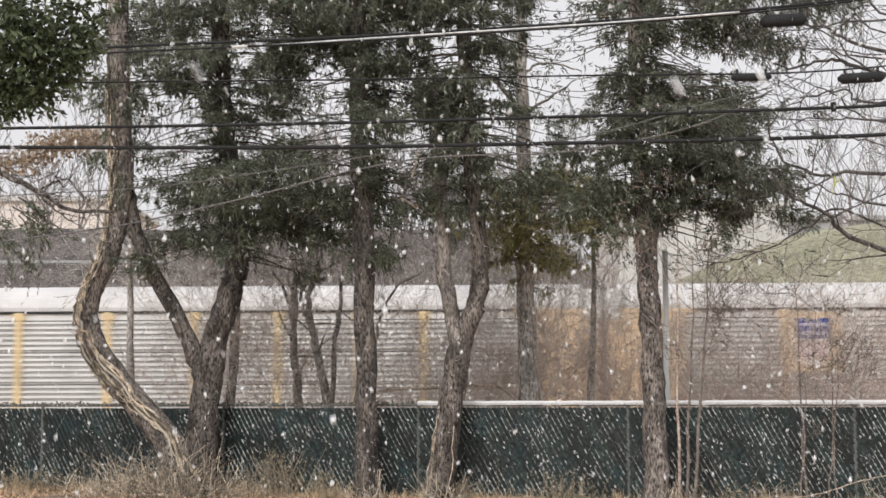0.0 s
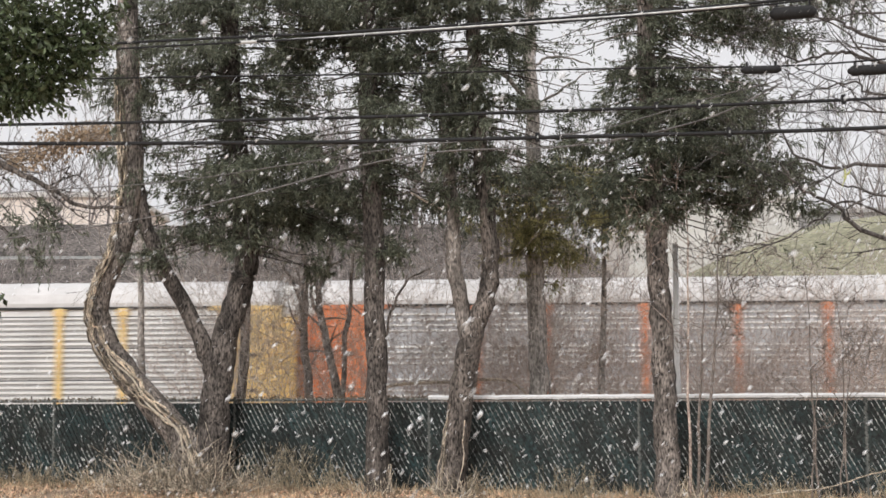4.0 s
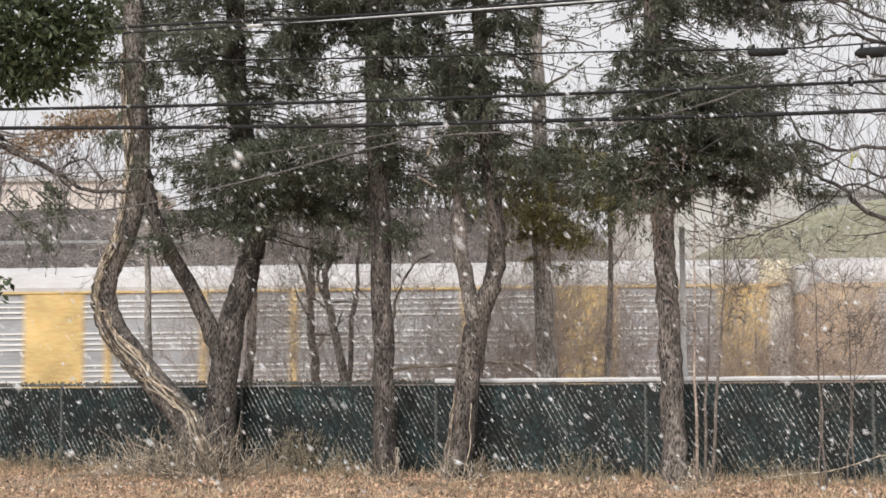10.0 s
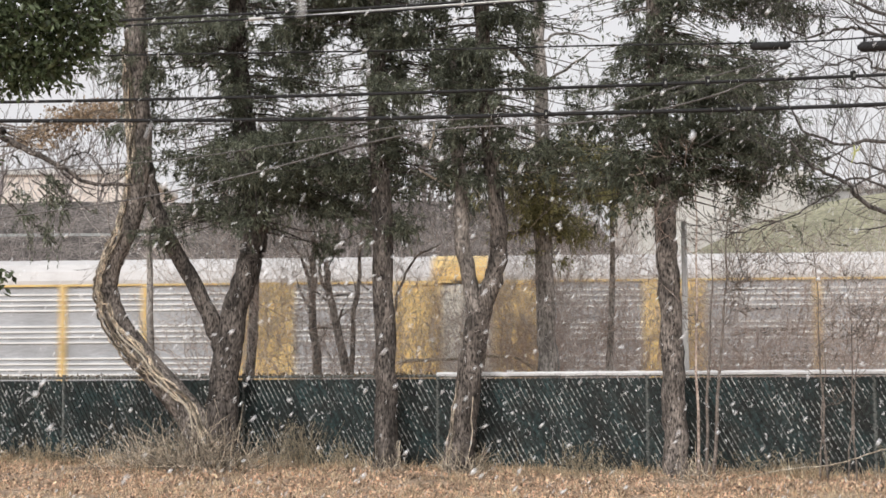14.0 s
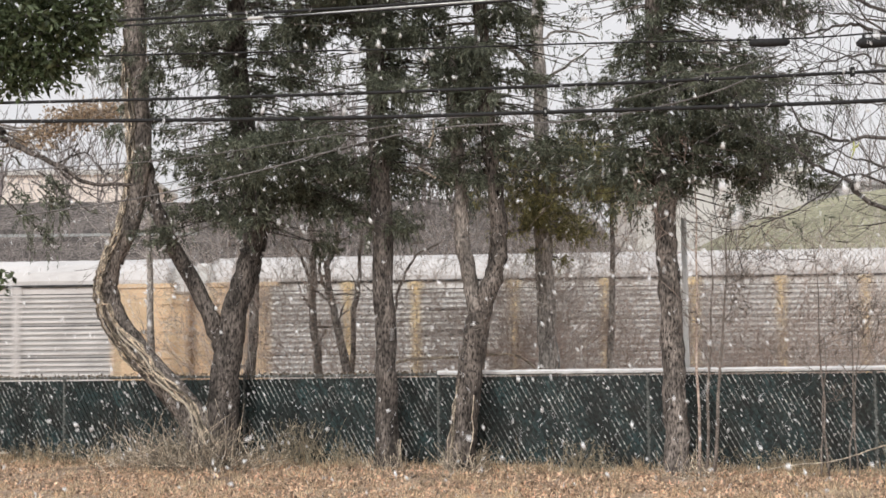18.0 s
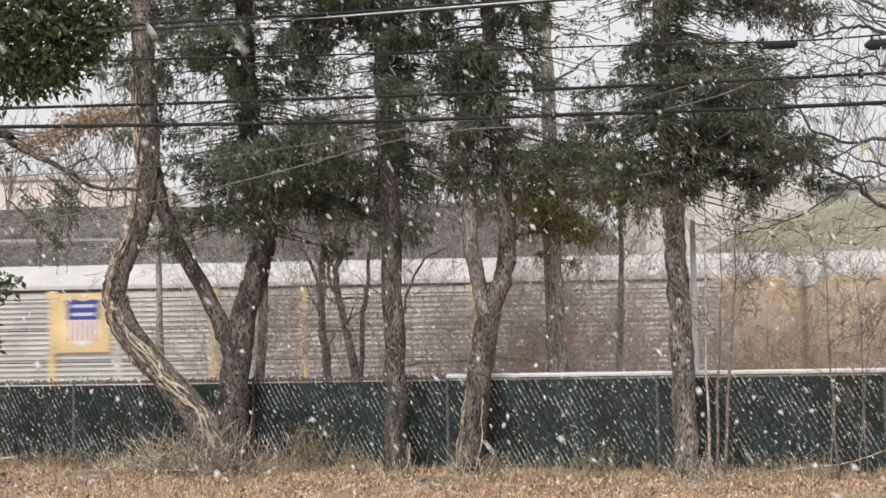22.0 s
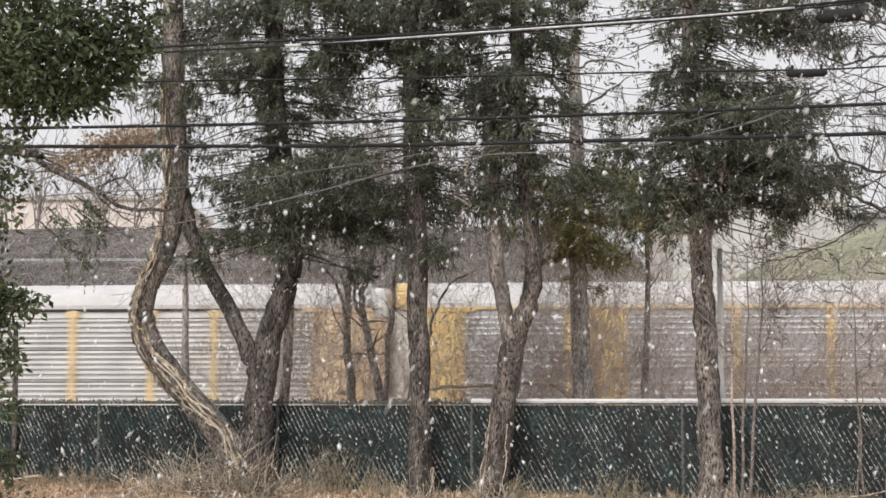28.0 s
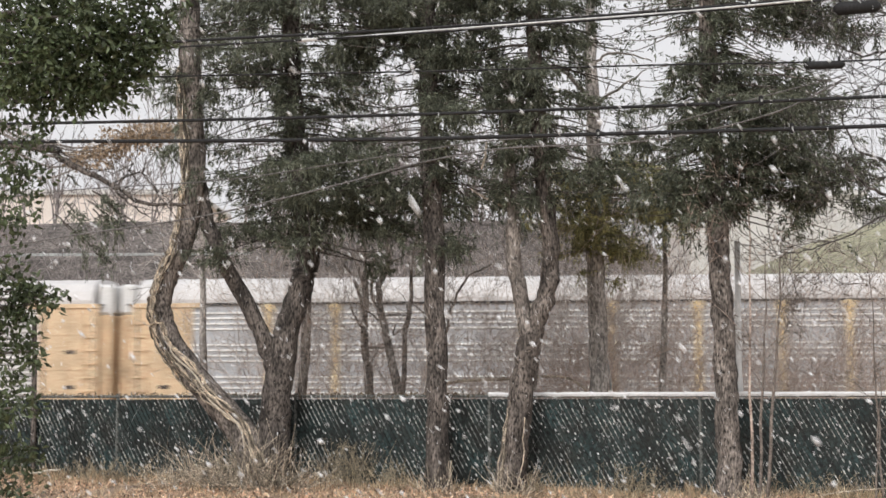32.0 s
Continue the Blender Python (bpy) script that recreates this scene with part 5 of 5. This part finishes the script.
random.seed(5)
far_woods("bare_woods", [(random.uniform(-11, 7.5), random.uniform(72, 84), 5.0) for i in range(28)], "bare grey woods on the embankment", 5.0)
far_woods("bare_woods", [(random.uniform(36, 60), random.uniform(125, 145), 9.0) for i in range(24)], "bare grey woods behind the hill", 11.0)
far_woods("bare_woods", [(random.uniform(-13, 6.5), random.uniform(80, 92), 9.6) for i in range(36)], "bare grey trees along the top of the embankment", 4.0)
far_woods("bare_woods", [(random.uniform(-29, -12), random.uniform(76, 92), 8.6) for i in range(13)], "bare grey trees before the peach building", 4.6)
far_woods("brushwood", [(random.uniform(-30, 9), random.uniform(62, 68), 0.0) for i in range(70)], "thicket of bare brush below the embankment", 5.0, 2)
BRUSH = [(random.uniform(1.0, 11.5), random.uniform(25, 33), -0.45) for i in range(150)] + [(random.uniform(-4.5, 1.0), random.uniform(25, 31), -0.45) for i in range(34)]


def thin_brush():
    s = Soup()
    for x, y, z in BRUSH:
        for k in range(2):
            branching(s, Vector((x, y, z)), Vector((random.uniform(-0.35, 0.35), random.uniform(-0.2, 0.2), 1)).normalized(), random.uniform(1.5, 2.5), 0.010, 3, spread=0.7, lift=0.18, kids=3, min_r=0.0032)
    tagged(part("brushwood", s.data(), M_brushwood), "thin bare reddish brush between fence and railway", "brush", kind="stuff")


thin_brush()


def grey_brush():
    s = Soup()
    for i in range(122):
        p = Vector((random.uniform(-4.2, 2.4) if i < 60 else random.uniform(1.0, 9.0), random.uniform(25.2, 31), -0.4))
        branching(s, p, Vector((random.uniform(-0.3, 0.3), random.uniform(-0.2, 0.2), 1)).normalized(), random.uniform(1.8, 3.3), 0.012, 4, spread=0.6, lift=0.16, kids=3, min_r=0.0026)
    tagged(part("brushwood", s.data(), M_twig), "thicket of fine grey-brown twigs behind the fence", "brush", kind="stuff")


grey_brush()


# rust-leaved tree
def rusty():
    tree = tagged(new("oak_tree"), "oak holding faded rust-brown leaves", "oak")
    s, c = Soup(), Soup()
    base = Vector((-12.5, 38.0, -0.9))
    s.tube([base, base + Vector((0.1, 0, 4)), base + Vector((0, 0, 8.5))], [0.16, 0.13, 0.05], 8, rough=0.1)
    for p in ((-9.29, 38.00, 7.97), (-8.59, 38.00, 8.10), (-9.71, 38.00, 7.62), (-10.13, 38.00, 7.34), (-8.87, 38.00, 7.82), (-8.24, 38.00, 8.03)):
        p = Vector(p)
        q, rr = bend([base + Vector((0, 0, max(2.0, p.z + 1.2))), base.lerp(p, 0.5) + Vector((0, 0, p.z * 0.5)), p], [0.04, 0.03, 0.01], 4)
        s.tube(q, rr, 5)
        for k in range(420):
            d = rnd_dir()
            a = p + Vector((rnd_dir().x * 0.55, rnd_dir().y * 0.5, rnd_dir().z * 0.2))
            c.blade(a, d, random.uniform(0.07, 0.15), random.uniform(0.035, 0.07), d.cross(rnd_dir()).normalized())
    smooth(part("trunk", s.data(), M_bark_grey, tree))
    part("crown", c.data(), M_red_leaf, tree)


rusty()

# small wood lying and leaning about
def stick(name, line, radii, material, label, category):
    q, rr = bend(line, radii, 6, wob=0.006)
    s = Soup()
    s.tube(q, rr, 6)
    return tagged(smooth(part(name, s.data(), material)), label, category)


stick("wooden_stake", [(-7.47, 24.95, -0.1), (-7.49, 24.95, 2.12), (-7.51, 24.95, 2.71)], [0.05, 0.045, 0.04], M_bark, "dark weathered stake standing against the fence", "stake")
stick("fallen_branch", [(3.76, 19.90, 0.15), (4.42, 19.90, 0.26), (5.00, 19.90, 0.32), (5.58, 19.90, 0.49), (6.02, 19.90, 0.57)], [0.006, 0.009, 0.010, 0.009, 0.006], M_vine, "long bare fallen branch lying in the grass", "branch")
stick("fallen_stick", [(-7.32, 24.2, 0.26), (-7.08, 24.2, 0.31), (-6.83, 24.2, 0.33)], [0.014, 0.020, 0.016], M_pale_wood, "short pale peeled stick lying at the fence foot", "stick")
stick("leaning_pole", [(1.99, 25.6, -0.3), (1.90, 25.60, 1.53), (1.84, 25.60, 2.08)], [0.022, 0.02, 0.014], M_galv, "pale pole leaning behind the fence", "pole")
stick("dead_branch", [(-0.92, 26.20, 1.43), (-0.78, 26.20, 1.69), (0.25, 26.20, 1.75), (1.20, 26.20, 1.77), (1.66, 26.20, 1.41)], [0.03, 0.03, 0.028, 0.022, 0.02], M_vine, "pale bent fallen stem behind the fence", "branch")


# ---- litter, grass and weeds on the bank ----
random.seed(11)


def scatter():
    leaves, grass, weeds, tangle = Soup(), Soup(), Soup(), Soup()
    for k in range(46000):
        x = random.uniform(-9, 9)
        y = fence_y(x) - random.uniform(-0.4, 7.0)
        if noise.noise(Vector((x * 0.8, y * 0.8, 7))) < -0.25:
            continue
        p = Vector((x, y, ground_z(x, y) + random.uniform(0.0, 0.06)))
        d = (rnd_dir() + Vector((0, 0, 0.35))).normalized()
        leaves.blade(p, d, random.uniform(0.035, 0.085), random.uniform(0.015, 0.042), d.cross(rnd_dir()).normalized())
    for k in range(2500):
        x = random.uniform(-9, 9)
        g = random.uniform(0.0, 7.0) if random.random() < 0.65 else abs(random.gauss(0.2, 0.4))
        y = fence_y(x) - g
        tall = random.uniform(0.05, 0.17) if g > 0.7 else random.uniform(0.08, 0.28)
        tall *= 0.55 + 0.9 * max(0.0, 0.5 + noise.noise(Vector((x * 1.3, y * 1.3, 4))))
        lean = rnd_dir() * 0.5
        for j in range(11):
            q = Vector((x + random.gauss(0, 0.05), y + random.gauss(0, 0.05), 0))
            q.z = ground_z(q.x, q.y) - 0.01
            d = (Vector((0, 0, 1)) + lean + rnd_dir() * 0.7).normalized()
            grass.blade(q, d, tall * random.uniform(0.6, 1.2), random.uniform(0.007, 0.017), d.cross(rnd_dir()).normalized())
    for cx, w, h, n in ((-2.2, 0.45, 0.75, 160), (-1.6, 0.4, 0.5, 90), (1.9, 0.6, 0.5, 130), (-6.2, 0.9, 0.45, 160), (4.5, 0.8, 0.4, 120), (-4.0, 0.7, 0.5, 200), (0.4, 0.4, 0.45, 90), (6.4, 0.7, 0.5, 100)):
        for k in range(int(n * 0.6)):
            x = random.gauss(cx, w * 0.5)
            y = fence_y(x) - random.uniform(0.15, 0.8)
            p = Vector((x, y, ground_z(x, y)))
            d = (Vector((0, 0, 1)) + rnd_dir() * 0.55).normalized()
            hh = h * random.uniform(0.4, 1.1)
            weeds.tube([p, p + d * hh * 0.6, p + d * hh + Vector((d.x, d.y, 0)) * 0.1], [0.004, 0.003, 0.002], 3)
            for j in range(5):
                e = rnd_dir()
                weeds.blade(p + d * hh * random.uniform(0.4, 1.0), e, random.uniform(0.03, 0.08), 0.014, e.cross(rnd_dir()).normalized())
    # tangles of dead stems round the tree feet
    for cx, cy, w, h, n in ((-3.75, 22.7, 0.75, 0.95, 420), (-4.6, 22.9, 0.5, 0.6, 130), (-3.1, 22.7, 0.5, 0.65, 200), (0.25, 21.7, 0.28, 0.6, 80), (3.4, 20.8, 0.35, 0.45, 70), (-0.9, 21.9, 0.3, 0.4, 60), (6.2, 20.2, 0.5, 0.4, 60)):
        for k in range(n):
            x, y = random.gauss(cx, w * 0.55), random.gauss(cy, 0.25)
            p = Vector((x, y, ground_z(x, y)))
            d = (Vector((0, 0, 0.8)) + rnd_dir()).normalized()
            d.z = abs(d.z)
            l = h * random.uniform(0.4, 1.2)
            mid = p + d * l * 0.5
            tangle.tube([p, mid, mid + (d + rnd_dir() * 0.8).normalized() * l * 0.5], [0.006, 0.005, 0.003], 3)
    tagged(part("leaf_litter", leaves.data(), M_dry_leaf), "fallen brown leaves on the bank", "leaves", kind="stuff")
    tagged(part("dry_grass", grass.data(), M_grass_dry), "dry straw-coloured grass tufts on the bank", "grass", kind="stuff")
    tagged(part("weeds", weeds.data(), M_weed), "dead grey-green weeds along the fence foot", "weeds", kind="stuff")
    tagged(part("dead_stems", tangle.data(), M_vine), "tangle of dead brown stems round tree feet", "dead stems", kind="stuff")


scatter()


# ---- falling snow: drifts of flakes that sink together ----
def flakes(count, y0, y1, size, high):
    s = Soup()
    for k in range(count):
        y = y0 + (y1 - y0) * random.random() ** 0.8
        c = Vector((random.uniform(-1, 1) * (0.36 * y + 2.6), y, random.uniform(-1.0, high)))
        r = size * (0.4 + 1.3 * random.random() ** 2.2)
        a = rnd_dir()
        b = a.cross(rnd_dir()).normalized()
        e = a.cross(b)
        i = len(s.v)
        s.v += [c + a * r * 1.7, c + b * r, c + e * r * 0.7, c - b * r, c - e * r * 0.7, c - a * r * 1.1]
        s.f += [(i, i + 1, i + 2), (i, i + 2, i + 3), (i, i + 3, i + 4), (i, i + 4, i + 1), (i + 5, i + 2, i + 1), (i + 5, i + 3, i + 2), (i + 5, i + 4, i + 3), (i + 5, i + 1, i + 4)]
    return tagged(smooth(part("falling_snow", s.data(), M_flake)), "white snowflakes falling through the air", "snow", kind="stuff")


def fine_flakes(count, y0, y1):
    s = Soup()
    for k in range(count):
        y = random.uniform(y0, y1)
        d = rnd_dir()
        s.blade(Vector((random.uniform(-1, 1) * (0.33 * y + 2.6), y, random.uniform(-0.5, 52))), d, random.uniform(0.010, 0.024), random.uniform(0.008, 0.017), d.cross(rnd_dir()).normalized())
    return tagged(part("falling_snow", s.data(), M_flake), "fine white snowflakes falling through the air", "snow", kind="stuff")


random.seed(21)
DRIFTS = [(fine_flakes(46000, 9.0, 21.0), 1.35, 1.5), (flakes(260, 1.8, 4.2, 0.011, 60), 1.9, 1.2), (flakes(1300, 2.5, 7.0, 0.008, 60), 1.75, 1.3), (flakes(8000, 7.0, 15.0, 0.014, 56), 1.6, 1.5), (flakes(15000, 12.0, 21.0, 0.0155, 52), 1.45, 1.6)]


def motions():
    times = [0, 4, 8, 12, 16, 20, 24, 28, 32]
    for car, s0 in WAGONS:
        walk(car, [(t, track_pose @ pose(s0 + train_s(t), 0, RAIL_Z)) for t in times])
    for k, (ob, fall, sway) in enumerate(DRIFTS):
        walk(ob, [(t, pose(1.7 * sway * math.sin(t * 0.55 + 0.4 * k), 0.2 * math.sin(t * 0.4 + k), -fall * t)) for t in range(0, 33, 1)])


motions()
